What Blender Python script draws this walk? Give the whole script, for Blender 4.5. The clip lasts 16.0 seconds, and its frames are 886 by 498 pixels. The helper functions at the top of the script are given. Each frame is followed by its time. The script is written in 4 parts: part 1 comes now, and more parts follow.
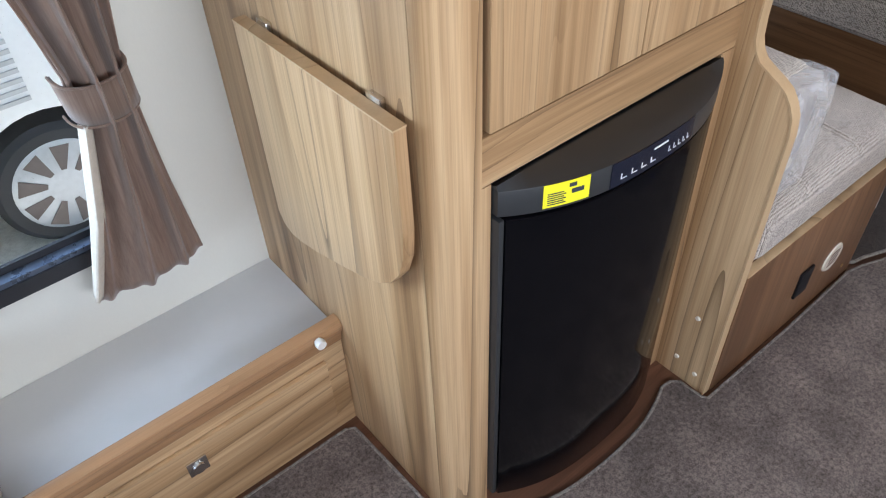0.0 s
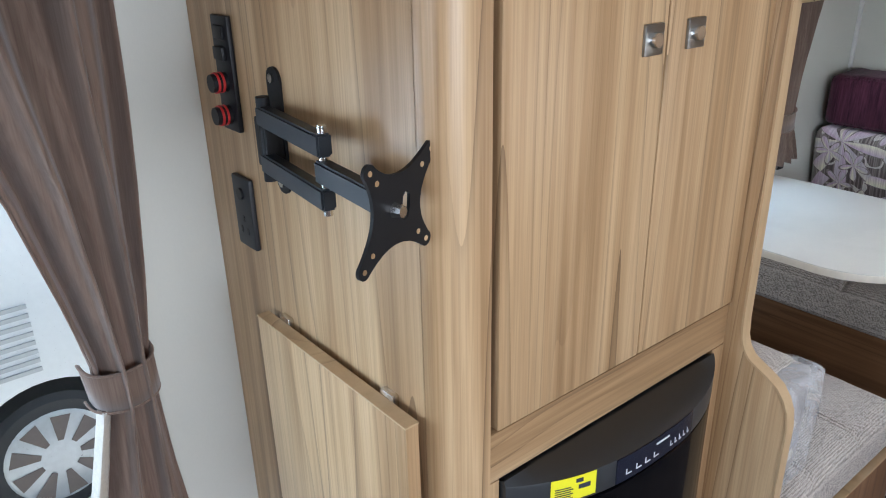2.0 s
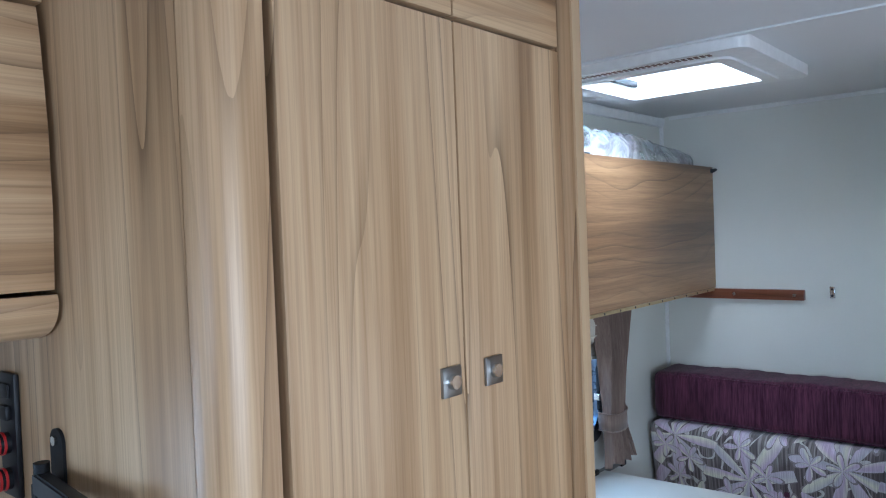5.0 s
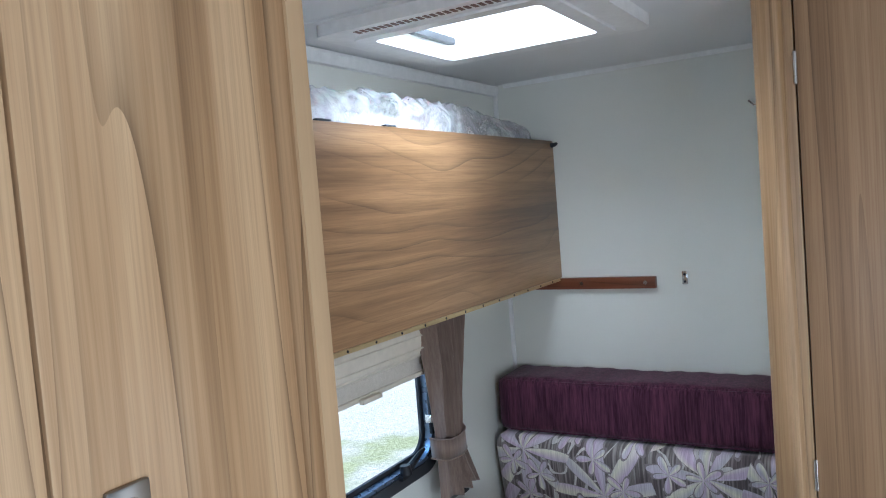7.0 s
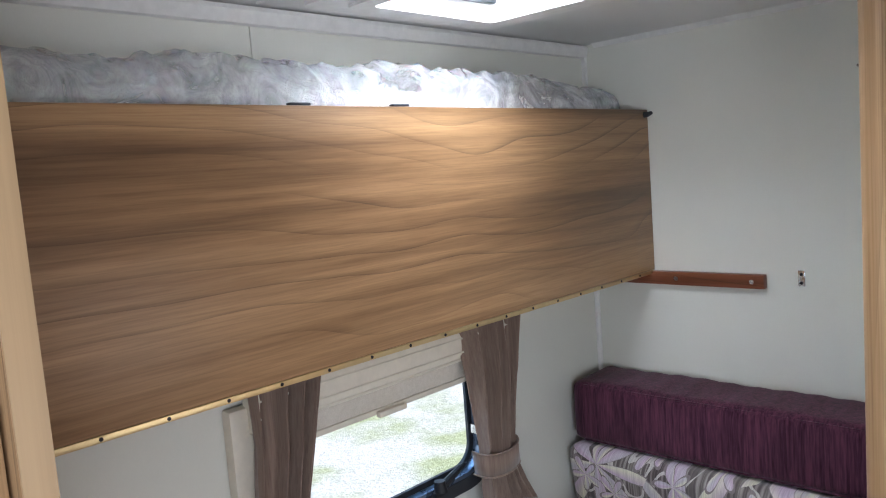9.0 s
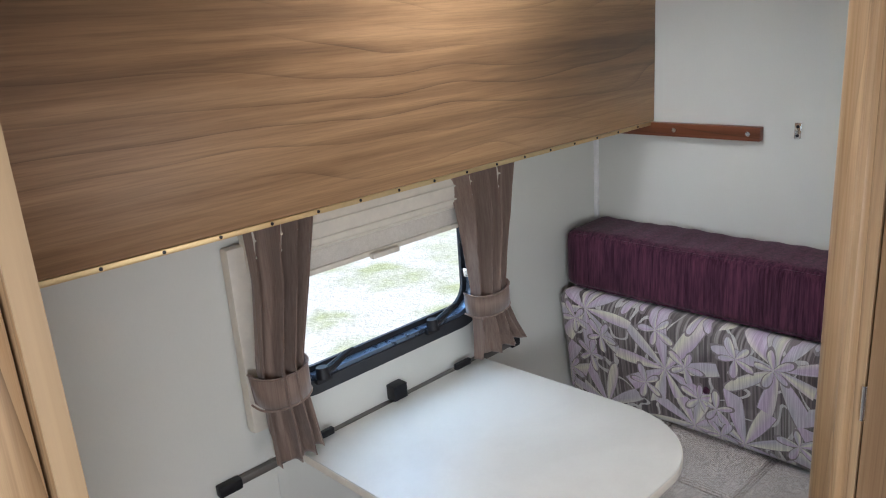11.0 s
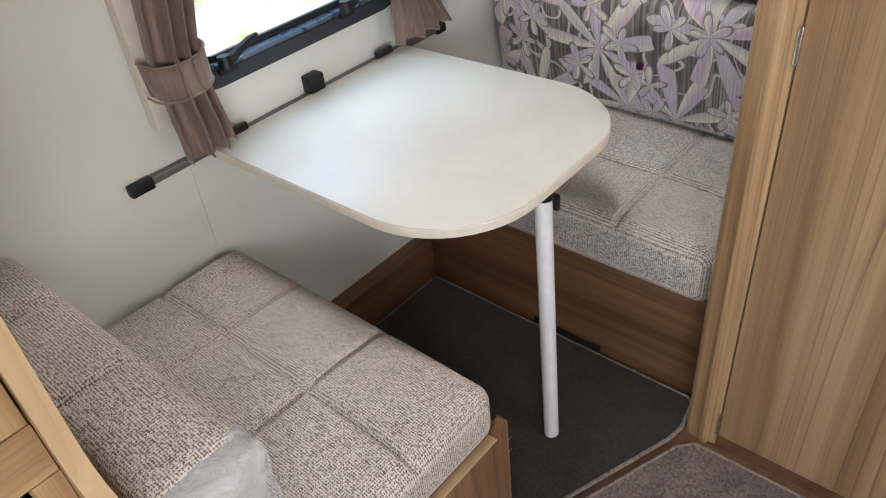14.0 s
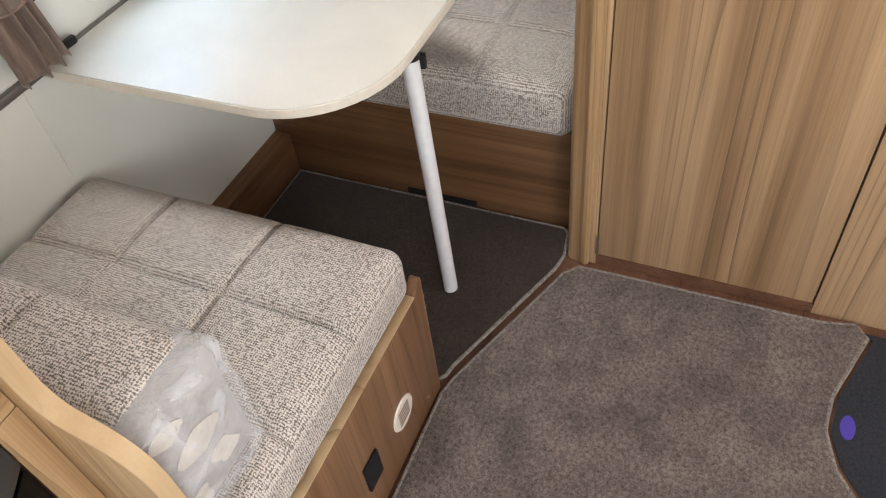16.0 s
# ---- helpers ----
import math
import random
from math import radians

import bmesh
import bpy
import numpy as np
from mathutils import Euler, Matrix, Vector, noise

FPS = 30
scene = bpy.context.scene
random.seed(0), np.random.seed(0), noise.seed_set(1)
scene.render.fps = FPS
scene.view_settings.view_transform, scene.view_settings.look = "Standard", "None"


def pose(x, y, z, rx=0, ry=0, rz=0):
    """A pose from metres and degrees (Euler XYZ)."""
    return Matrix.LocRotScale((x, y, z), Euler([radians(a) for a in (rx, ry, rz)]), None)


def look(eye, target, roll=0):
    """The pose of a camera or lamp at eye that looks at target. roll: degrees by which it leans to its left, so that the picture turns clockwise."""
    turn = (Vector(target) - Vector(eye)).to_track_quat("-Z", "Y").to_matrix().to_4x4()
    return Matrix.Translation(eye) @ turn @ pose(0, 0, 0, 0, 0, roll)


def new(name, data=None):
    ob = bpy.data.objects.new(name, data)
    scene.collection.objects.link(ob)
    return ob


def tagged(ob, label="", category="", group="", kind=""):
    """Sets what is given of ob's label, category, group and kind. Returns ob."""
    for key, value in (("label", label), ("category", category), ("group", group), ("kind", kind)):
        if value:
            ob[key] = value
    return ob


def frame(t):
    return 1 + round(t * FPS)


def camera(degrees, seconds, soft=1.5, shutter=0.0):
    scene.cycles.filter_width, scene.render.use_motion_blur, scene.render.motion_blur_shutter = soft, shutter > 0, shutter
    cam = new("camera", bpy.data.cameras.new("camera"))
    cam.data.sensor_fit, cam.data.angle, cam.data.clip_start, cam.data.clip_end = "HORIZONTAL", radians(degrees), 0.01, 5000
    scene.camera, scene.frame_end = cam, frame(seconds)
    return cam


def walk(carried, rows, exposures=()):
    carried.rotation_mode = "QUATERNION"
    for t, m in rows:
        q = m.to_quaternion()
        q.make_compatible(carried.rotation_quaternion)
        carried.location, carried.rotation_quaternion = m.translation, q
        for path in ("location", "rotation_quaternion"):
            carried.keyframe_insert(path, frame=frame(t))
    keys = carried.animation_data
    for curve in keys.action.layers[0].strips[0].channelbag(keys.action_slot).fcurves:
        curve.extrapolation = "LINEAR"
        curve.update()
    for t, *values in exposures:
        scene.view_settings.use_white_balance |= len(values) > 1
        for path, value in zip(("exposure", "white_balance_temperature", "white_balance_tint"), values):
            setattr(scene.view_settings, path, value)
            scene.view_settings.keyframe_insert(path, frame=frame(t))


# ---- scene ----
cam = camera(61.0, 16.0, soft=1.1)
PATH = [
    (0, (0.394, 0.193, 1.363), (1.293, 1.344, -0.004), -2.6),
    (0.5, (0.384, 0.192, 1.377), (1.334, 1.42, 0.116), -2.3),
    (1, (0.378, 0.193, 1.392), (1.391, 1.493, 0.259), -2.0),
    (1.5, (0.376, 0.193, 1.406), (1.458, 1.559, 0.425), -1.6),
    (2, (0.369, 0.186, 1.423), (1.528, 1.614, 0.637), -1.2),
    (2.5, (0.365, 0.18, 1.44), (1.593, 1.643, 0.85), -0.6),
    (3, (0.361, 0.177, 1.453), (1.637, 1.657, 1.024), -0.1),
    (3.5, (0.356, 0.168, 1.466), (1.666, 1.655, 1.196), -0.2),
    (4, (0.363, 0.159, 1.478), (1.721, 1.619, 1.324), -0.5),
    (4.5, (0.393, 0.157, 1.488), (1.838, 1.537, 1.394), -1.3),
    (5, (0.44, 0.148, 1.48), (1.967, 1.439, 1.432), -2.2),
    (7.3, (0.956, 0.26, 1.503), (2.68, 1.266, 1.381), -4.6),
    (7.5, (1.001, 0.254, 1.508), (2.704, 1.296, 1.386), -4.3),
    (8, (1.133, 0.223, 1.532), (2.742, 1.406, 1.42), -3.8),
    (8.2, (1.176, 0.208, 1.537), (2.737, 1.452, 1.424), -3.8),
    (10.3, (1.289, 0.077, 1.552), (2.618, 1.514, 1.142), -4.1),
    (10.5, (1.282, 0.076, 1.549), (2.611, 1.499, 1.094), -4.0),
    (11, (1.276, 0.071, 1.534), (2.595, 1.461, 0.958), -4.1),
    (11.5, (1.286, 0.069, 1.512), (2.577, 1.427, 0.812), -4.5),
    (12, (1.295, 0.072, 1.49), (2.559, 1.397, 0.687), -4.9),
    (12.5, (1.313, 0.071, 1.472), (2.538, 1.361, 0.557), -5.5),
    (13, (1.323, 0.068, 1.451), (2.525, 1.31, 0.444), -5.6),
    (13.5, (1.337, 0.069, 1.432), (2.508, 1.244, 0.314), -5.6),
    (14, (1.34, 0.074, 1.406), (2.479, 1.178, 0.187), -6.4),
    (14.5, (1.336, 0.083, 1.383), (2.45, 1.091, 0.063), -7.5),
    (15, (1.313, 0.093, 1.38), (2.431, 0.997, -0.011), -8.5),
    (15.5, (1.279, 0.112, 1.386), (2.434, 0.898, -0.045), -9.3),
    (16, (1.237, 0.126, 1.395), (2.433, 0.791, -0.063), -8.4),
]
EXPOSURES = [
    (0.0, 0.72, 5950, 13), (1.5, 0.56, 6050, 12), (2.5, 0.44, 5350, 9), (3.5, 0.39, 5200, 8), (5.0, 0.36, 5000, 8), (7.5, 0.47, 5600, 10),
    (8.2, 0.50, 5800, 12), (10.5, 0.54, 5950, 14), (11.5, 0.56, 6050, 14), (13.0, 0.70, 6350, 13), (14.5, 0.87, 6550, 13), (16.0, 1.02, 6700, 13),
]
walk(cam, [(t, look(eye, target, roll)) for t, eye, target, roll in PATH], EXPOSURES)

# ---- world, sun and window light ----
world = bpy.data.worlds.new("sky")
scene.world = world
world.use_nodes = True
wn = world.node_tree.nodes
sky = wn.new("ShaderNodeTexSky")
sky.sky_type, sky.sun_disc = "NISHITA", False
sky.sun_elevation, sky.sun_rotation = radians(30), radians(87)
wn["Background"].inputs[1].default_value = 0.15
world.node_tree.links.new(sky.outputs[0], wn["Background"].inputs[0])

sun = new("sun", bpy.data.lights.new("sun", "SUN"))
sun.data.energy, sun.data.angle, sun.data.color = 5.0, radians(0.6), (1.0, 0.95, 0.87)
sun.matrix_world = look((8.5, 0.4, 5.0), (0, 0, 0))


def window_light(name, eye, target, width, height, watts, color=(0.93, 0.97, 1.0)):
    ob = new(name, bpy.data.lights.new(name, "AREA"))
    ob.data.shape, ob.data.size, ob.data.size_y = "RECTANGLE", width, height
    ob.data.energy, ob.data.color = watts, color
    ob.matrix_world = look(eye, target)
    return ob


COOL, CLEAR = (0.74, 0.87, 1.0), (0.96, 0.98, 1.0)
window_light("front_window_light", (-1.93, 0.25, 1.1), (1, 0.25, 0.95), 1.5, 0.6, 13, COOL)
window_light("offside_window_light", (0.60, -0.86, 1.15), (1.35, 0.75, 0.75), 1.2, 0.6, 17, CLEAR)
window_light("lounge_window_light", (-0.35, 1.62, 1.05), (0.25, 0.5, 0.65), 1.1, 0.7, 11, COOL)
window_light("dinette_window_light", (2.27, 1.62, 1.42), (2.27, 1.05, 0.65), 0.6, 0.4, 3.1, (0.42, 0.68, 1.0))
window_light("rooflight_light", (2.295, 0.935, 1.98), (2.34, 0.93, 0), 0.34, 0.34, 3.8, (0.95, 0.97, 1.0))
window_light("door_light", (2.16, -0.86, 0.80), (1.95, 1, 0.1), 0.42, 0.75, 2.6, (1.0, 0.95, 0.88))


# ---- materials ----
def material(name):
    m = bpy.data.materials.new(name)
    m.use_nodes = True
    return m, m.node_tree.nodes, m.node_tree.links, m.node_tree.nodes["Principled BSDF"]


def ramp(nodes, stops):
    r = nodes.new("ShaderNodeValToRGB")
    e = r.color_ramp.elements
    while len(e) < len(stops):
        e.new(0.5)
    for el, (at, col) in zip(e, stops):
        el.position, el.color = at, (*col, 1)
    return r


def noise_at(nodes, links, scale, detail=4, rough=0.55, stretch=(1, 1, 1), distort=0.0, offset=(0, 0, 0)):
    co, mp, n = nodes.new("ShaderNodeTexCoord"), nodes.new("ShaderNodeMapping"), nodes.new("ShaderNodeTexNoise")
    mp.inputs["Scale"].default_value, mp.inputs["Location"].default_value = stretch, offset
    n.inputs["Scale"].default_value, n.inputs["Detail"].default_value = scale, detail
    n.inputs["Roughness"].default_value, n.inputs["Distortion"].default_value = rough, distort
    links.new(co.outputs["Object"], mp.inputs[0])
    links.new(mp.outputs[0], n.inputs["Vector"])
    return n


def mix(nodes, links, fac, a, b, mode="MIX"):
    m = nodes.new("ShaderNodeMix")
    m.data_type, m.blend_type = "RGBA", mode
    for sock, v in ((m.inputs[0], fac), (m.inputs[6], a), (m.inputs[7], b)):
        if hasattr(v, "is_linked"):
            links.new(v, sock)
        elif isinstance(v, (int, float)):
            sock.default_value = v
        else:
            sock.default_value = (*v, 1)
    return m.outputs[2]


def bump(nodes, links, bsdf, height, strength, distance=0.002):
    b = nodes.new("ShaderNodeBump")
    b.inputs["Strength"].default_value, b.inputs["Distance"].default_value = strength, distance
    links.new(height, b.inputs["Height"])
    links.new(b.outputs[0], bsdf.inputs["Normal"])


def wood(name, axis, light, mid, dark, gloss=0.34, wavy=0.0, pitch=9.0, shift=0.0, pore=0.45, rows=None):
    """Printed elm foil: broad streaks of tone, thin dark growth lines and fine pores along one axis."""
    m, n, l, b = material(name)
    long, fine = [1.0, 1.0, 1.0], [1.0, 1.0, 1.0]
    long[axis] = wavy or 0.035
    fine[axis] = 0.012 if not wavy else 0.03
    band = noise_at(n, l, pitch * 1.25, 2, 0.5, long, 0.15, (shift, shift * 0.7, shift * 0.3))
    wide = noise_at(n, l, pitch * 0.7, 2, 0.5, long, 0.1, (1.3 + shift, 2.2, 0.4))
    rings = noise_at(n, l, pitch * 0.75, 1, 0.4, long, 0.12, (3 + shift, 1.7, 5.1))
    pores = noise_at(n, l, 330, 3, 0.7, fine, 0.0)
    tone = ramp(n, [(0.37, dark), (0.47, mid), (0.57, light), (0.68, mid)])
    streak = noise_at(n, l, pitch * 5.0, 3, 0.6, [v * (0.6 if k == axis else 1) for k, v in enumerate(long)], 0.0, (shift * 2, 7.7, 2.9))
    l.new(mix(n, l, 0.30, mix(n, l, 0.42, band.outputs[0], wide.outputs[0]), streak.outputs[0]), tone.inputs[0])
    mul = n.new("ShaderNodeMath")
    mul.operation, mul.inputs[1].default_value = "MULTIPLY", 15.0
    if rows is None:
        l.new(rings.outputs[0], mul.inputs[0])
    else:
        # flat-sawn figure: near-parallel lines across one axis, bent by a slow noise
        across, often, bend = rows
        co, sep = n.new("ShaderNodeTexCoord"), n.new("ShaderNodeSeparateXYZ")
        slow = noise_at(n, l, 3.0, 2, 0.4, [0.38 if k == axis else 1.0 for k in range(3)], 0.15, (shift, 3.3, 1.2))
        l.new(co.outputs["Object"], sep.inputs[0])
        ma, mb = n.new("ShaderNodeMath"), n.new("ShaderNodeMath")
        ma.operation, ma.inputs[1].default_value = "MULTIPLY", often
        l.new(sep.outputs[across], ma.inputs[0])
        mb.operation, mb.inputs[1].default_value = "MULTIPLY_ADD", bend
        l.new(slow.outputs[0], mb.inputs[0])
        l.new(ma.outputs[0], mb.inputs[2])
        l.new(mb.outputs[0], mul.inputs[0])
    fr = n.new("ShaderNodeMath")
    fr.operation = "FRACT"
    l.new(mul.outputs[0], fr.inputs[0])
    ring = ramp(n, [(0.0, (1, 1, 1)), (0.06, (0.50, 0.50, 0.50)), (0.22, (0.0, 0.0, 0.0)), (0.98, (0.0, 0.0, 0.0))])
    l.new(fr.outputs[0], ring.inputs[0])
    gate = noise_at(n, l, pitch * 1.1, 2, 0.5, long, 0.0, (9, 4, 2))
    gr = ramp(n, [(0.40, (0.08, 0.08, 0.08)), (0.60, (0.78, 0.78, 0.78))])
    l.new(gate.outputs[0], gr.inputs[0])
    f = n.new("ShaderNodeMath")
    f.operation = "MULTIPLY"
    l.new(ring.outputs[0], f.inputs[0])
    l.new(gr.outputs[0], f.inputs[1])
    c1 = mix(n, l, f.outputs[0], tone.outputs[0], [v * 0.55 for v in dark])
    pr = ramp(n, [(0.36, (0.66, 0.63, 0.60)), (0.56, (1, 1, 1))])
    l.new(pores.outputs[0], pr.inputs[0])
    c2 = mix(n, l, pore, c1, pr.outputs[0], "MULTIPLY")
    l.new(c2, b.inputs["Base Color"])
    rr = n.new("ShaderNodeMapRange")
    rr.inputs[3].default_value, rr.inputs[4].default_value = gloss - 0.06, gloss + 0.08
    l.new(band.outputs[0], rr.inputs[0])
    l.new(rr.outputs[0], b.inputs["Roughness"])
    b.inputs["Specular IOR Level"].default_value = 0.4
    bump(n, l, b, pores.outputs[0], 0.10, 0.0004)
    return m


ELM = ((0.60, 0.415, 0.232), (0.415, 0.258, 0.128), (0.215, 0.122, 0.056))
wood_z = wood("elm_foil_upright", 2, *ELM, pitch=10)
wood_z2 = wood("elm_foil_side", 2, *ELM, pitch=8, shift=2.3)
wood_x = wood("elm_foil_lengthwise", 0, *ELM, pitch=11, shift=1.1, rows=(2, 1.8, 0.45))
wood_y = wood("elm_foil_crosswise", 1, *ELM, pitch=11, shift=4.1)
wood_bunk = wood("elm_foil_wavy", 0, (0.40, 0.240, 0.118), (0.255, 0.144, 0.068), (0.135, 0.073, 0.034), 0.34, 0.05, 9, 0.4, 0.5, (2, 1.5, 0.5))
# same elm foil darkened: shade low on the bench bases is in the colour
wood_shade = wood("elm_foil_shaded", 0, (0.235, 0.122, 0.058), (0.172, 0.086, 0.04), (0.105, 0.052, 0.025), 0.34, 0, 11, 6.2)
wood_shadez = wood("elm_foil_shaded_front", 2, (0.27, 0.15, 0.08), (0.20, 0.105, 0.052), (0.125, 0.064, 0.032), 0.34, 0, 9, 6.2)
wood_shadey = wood("elm_foil_shaded_end", 1, (0.235, 0.122, 0.058), (0.172, 0.086, 0.04), (0.105, 0.052, 0.025), 0.34, 0, 11, 2.2)
wood_dark = wood("dark_plinth_wood", 0, (0.18, 0.085, 0.05), (0.14, 0.065, 0.037), (0.09, 0.042, 0.025), 0.4, 0, 9, 3)
wood_edge = wood("edge_banding", 2, (0.56, 0.395, 0.225), (0.50, 0.345, 0.19), (0.42, 0.285, 0.15), 0.33, 0, 6, 8, 0.12)
wood_wash = wood("elm_foil_washroom", 2, (0.50, 0.325, 0.18), (0.37, 0.225, 0.118), (0.22, 0.125, 0.062), 0.34, 0, 7, 9.4)
wood_rail = wood("moulded_rail", 0, (0.48, 0.285, 0.15), (0.41, 0.235, 0.118), (0.30, 0.165, 0.08), 0.3, 0, 9, 7.7)
wood_red = wood("varnished_hardwood", 1, (0.25, 0.085, 0.038), (0.20, 0.066, 0.03), (0.13, 0.04, 0.018), 0.3, 0, 12, 5)


def plain(name, color, rough=0.5, metal=0.0, vary=0.06, scale=40, grain=0.0, spec=0.5):
    m, n, l, b = material(name)
    ns = noise_at(n, l, scale, 4, 0.6)
    r = ramp(n, [(0.3, [v * (1 - vary) for v in color]), (0.7, [min(1, v * (1 + vary)) for v in color])])
    l.new(ns.outputs[0], r.inputs[0])
    l.new(r.outputs[0], b.inputs["Base Color"])
    rr = n.new("ShaderNodeMapRange")
    rr.inputs[3].default_value, rr.inputs[4].default_value = max(0.02, rough - 0.06), rough + 0.06
    l.new(ns.outputs[0], rr.inputs[0])
    l.new(rr.outputs[0], b.inputs["Roughness"])
    b.inputs["Metallic"].default_value = metal
    b.inputs["Specular IOR Level"].default_value = spec
    if grain:
        g = noise_at(n, l, 900, 2)
        bump(n, l, b, g.outputs[0], grain, 0.0006)
    return m


def wall_paper(name, color):
    m, n, l, b = material(name)
    big, small = noise_at(n, l, 2.2, 3), noise_at(n, l, 420, 3, 0.6, (1, 1, 0.4))
    r = ramp(n, [(0.3, [v * 0.95 for v in color]), (0.7, color)])
    l.new(big.outputs[0], r.inputs[0])
    c = mix(n, l, 0.05, r.outputs[0], small.outputs[0], "MULTIPLY")
    l.new(c, b.inputs["Base Color"])
    b.inputs["Roughness"].default_value = 0.55
    bump(n, l, b, small.outputs[0], 0.12, 0.0005)
    return m


wall_mat = wall_paper("vinyl_wallboard", (0.755, 0.755, 0.685))
ceil_mat = wall_paper("ceiling_board", (0.80, 0.80, 0.79))
white_plastic = plain("white_plastic", (0.80, 0.80, 0.78), 0.35)
cream_plastic = plain("cream_plastic", (0.72, 0.66, 0.55), 0.42)
grey_board = plain("grey_seat_board", (0.60, 0.605, 0.60), 0.42, vary=0.03, scale=8)
black_plastic = plain("black_plastic", (0.012, 0.012, 0.014), 0.45, spec=0.3)
rubber = plain("black_rubber", (0.022, 0.023, 0.027), 0.5)
black_metal = plain("black_powder_coat", (0.010, 0.010, 0.011), 0.5, 0.0, grain=0.05, spec=0.25)
rail_metal = plain("taupe_anodised_rail", (0.17, 0.155, 0.14), 0.38, 0.5)
anodised = plain("blue_grey_channel", (0.16, 0.20, 0.27), 0.28, 0.7)
grey_metal = plain("dark_grey_steel", (0.020, 0.024, 0.030), 0.42, 0.0, spec=0.35)
nickel = plain("brushed_nickel", (0.30, 0.30, 0.29), 0.32, 1.0)
pale_grey = plain("pale_grey_plastic", (0.5, 0.5, 0.5), 0.5)
chrome = plain("chrome", (0.72, 0.72, 0.70), 0.18, 1.0)
brass = plain("brass_strip", (0.66, 0.50, 0.26), 0.32, 0.8)
white_metal = plain("white_painted_tube", (0.78, 0.78, 0.78), 0.3)
fridge_top = plain("charcoal_plastic", (0.030, 0.032, 0.034), 0.45, grain=0.05)
fridge_gloss = plain("black_gloss", (0.003, 0.003, 0.004), 0.10, vary=0.02, spec=0.18)
display = plain("navy_display", (0.010, 0.013, 0.026), 0.2)
yellow = plain("yellow_sticker", (0.86, 0.80, 0.02), 0.4, vary=0.02)
print_white = plain("white_print", (0.75, 0.75, 0.75), 0.5)
print_dark = plain("dark_print", (0.03, 0.04, 0.06), 0.5)
red_ring = plain("red_ring", (0.55, 0.03, 0.03), 0.4)
badge_blue = plain("violet_badge", (0.07, 0.05, 0.36), 0.4)
dark_inside = plain("dark_gap", (0.05, 0.035, 0.025), 0.8)


def table_finish():
    m, n, l, b = material("cream_laminate")
    a, s = noise_at(n, l, 3, 5, 0.6, (1, 1, 1), 0.6), noise_at(n, l, 140, 3)
    r = ramp(n, [(0.35, (0.57, 0.545, 0.475)), (0.6, (0.63, 0.605, 0.53))])
    l.new(a.outputs[0], r.inputs[0])
    c = mix(n, l, 0.05, r.outputs[0], s.outputs[0], "MULTIPLY")
    l.new(c, b.inputs["Base Color"])
    rr = n.new("ShaderNodeMapRange")
    rr.inputs[3].default_value, rr.inputs[4].default_value = 0.26, 0.32
    l.new(a.outputs[0], rr.inputs[0])
    l.new(rr.outputs[0], b.inputs["Roughness"])
    return m


table_mat = table_finish()


def fabric(name, a, c, weave=900, stretch=(1, 1, 1), rough=0.95, bumpy=0.5, sheen=0.2, blotch=0.06):
    m, n, l, b = material(name)
    w, k, big = noise_at(n, l, weave, 2, 0.7, stretch), noise_at(n, l, weave * 0.33, 2, 0.6, stretch), noise_at(n, l, 9, 3)
    r = ramp(n, [(0.36, a), (0.64, c)])
    add = mix(n, l, 0.45, w.outputs[0], k.outputs[0])
    l.new(add, r.inputs[0])
    br = ramp(n, [(0.3, (1 - 2 * blotch,) * 3), (0.7, (1, 1, 1))])
    l.new(big.outputs[0], br.inputs[0])
    col = mix(n, l, 1.0, r.outputs[0], br.outputs[0], "MULTIPLY")
    l.new(col, b.inputs["Base Color"])
    b.inputs["Roughness"].default_value = rough
    b.inputs["Sheen Weight"].default_value = sheen
    b.inputs["Specular IOR Level"].default_value = 0.15
    bump(n, l, b, add, bumpy, 0.0015)
    return m


def tweed(name, dark, light):
    """Coarse flat weave: two crossing rows of yarn, each thread of its own tone."""
    m, n, l, b = material(name)
    co = n.new("ShaderNodeTexCoord")
    rows = []
    for way, scale, dist in (("X", 72.0, 4.0), ("Y", 72.0, 5.0)):
        w = n.new("ShaderNodeTexWave")
        w.bands_direction = way
        w.inputs["Scale"].default_value, w.inputs["Distortion"].default_value = scale, dist
        w.inputs["Detail"].default_value, w.inputs["Detail Scale"].default_value = 1.0, 6.0
        l.new(co.outputs["Object"], w.inputs["Vector"])
        rows.append(w.outputs["Fac"])
    knit = mix(n, l, 0.5, rows[0], rows[1])
    speck = noise_at(n, l, 350, 2, 0.75, (1, 0.42, 1))
    both = mix(n, l, 0.66, knit, speck.outputs[0])
    r = ramp(n, [(0.42, dark), (0.55, light)])
    l.new(both, r.inputs[0])
    big = noise_at(n, l, 8, 3)
    br = ramp(n, [(0.3, (0.88, 0.88, 0.88)), (0.7, (1, 1, 1))])
    l.new(big.outputs[0], br.inputs[0])
    l.new(mix(n, l, 1.0, r.outputs[0], br.outputs[0], "MULTIPLY"), b.inputs["Base Color"])
    b.inputs["Roughness"].default_value = 0.95
    b.inputs["Sheen Weight"].default_value = 0.2
    b.inputs["Specular IOR Level"].default_value = 0.15
    bump(n, l, b, both, 0.9, 0.0025)
    return m


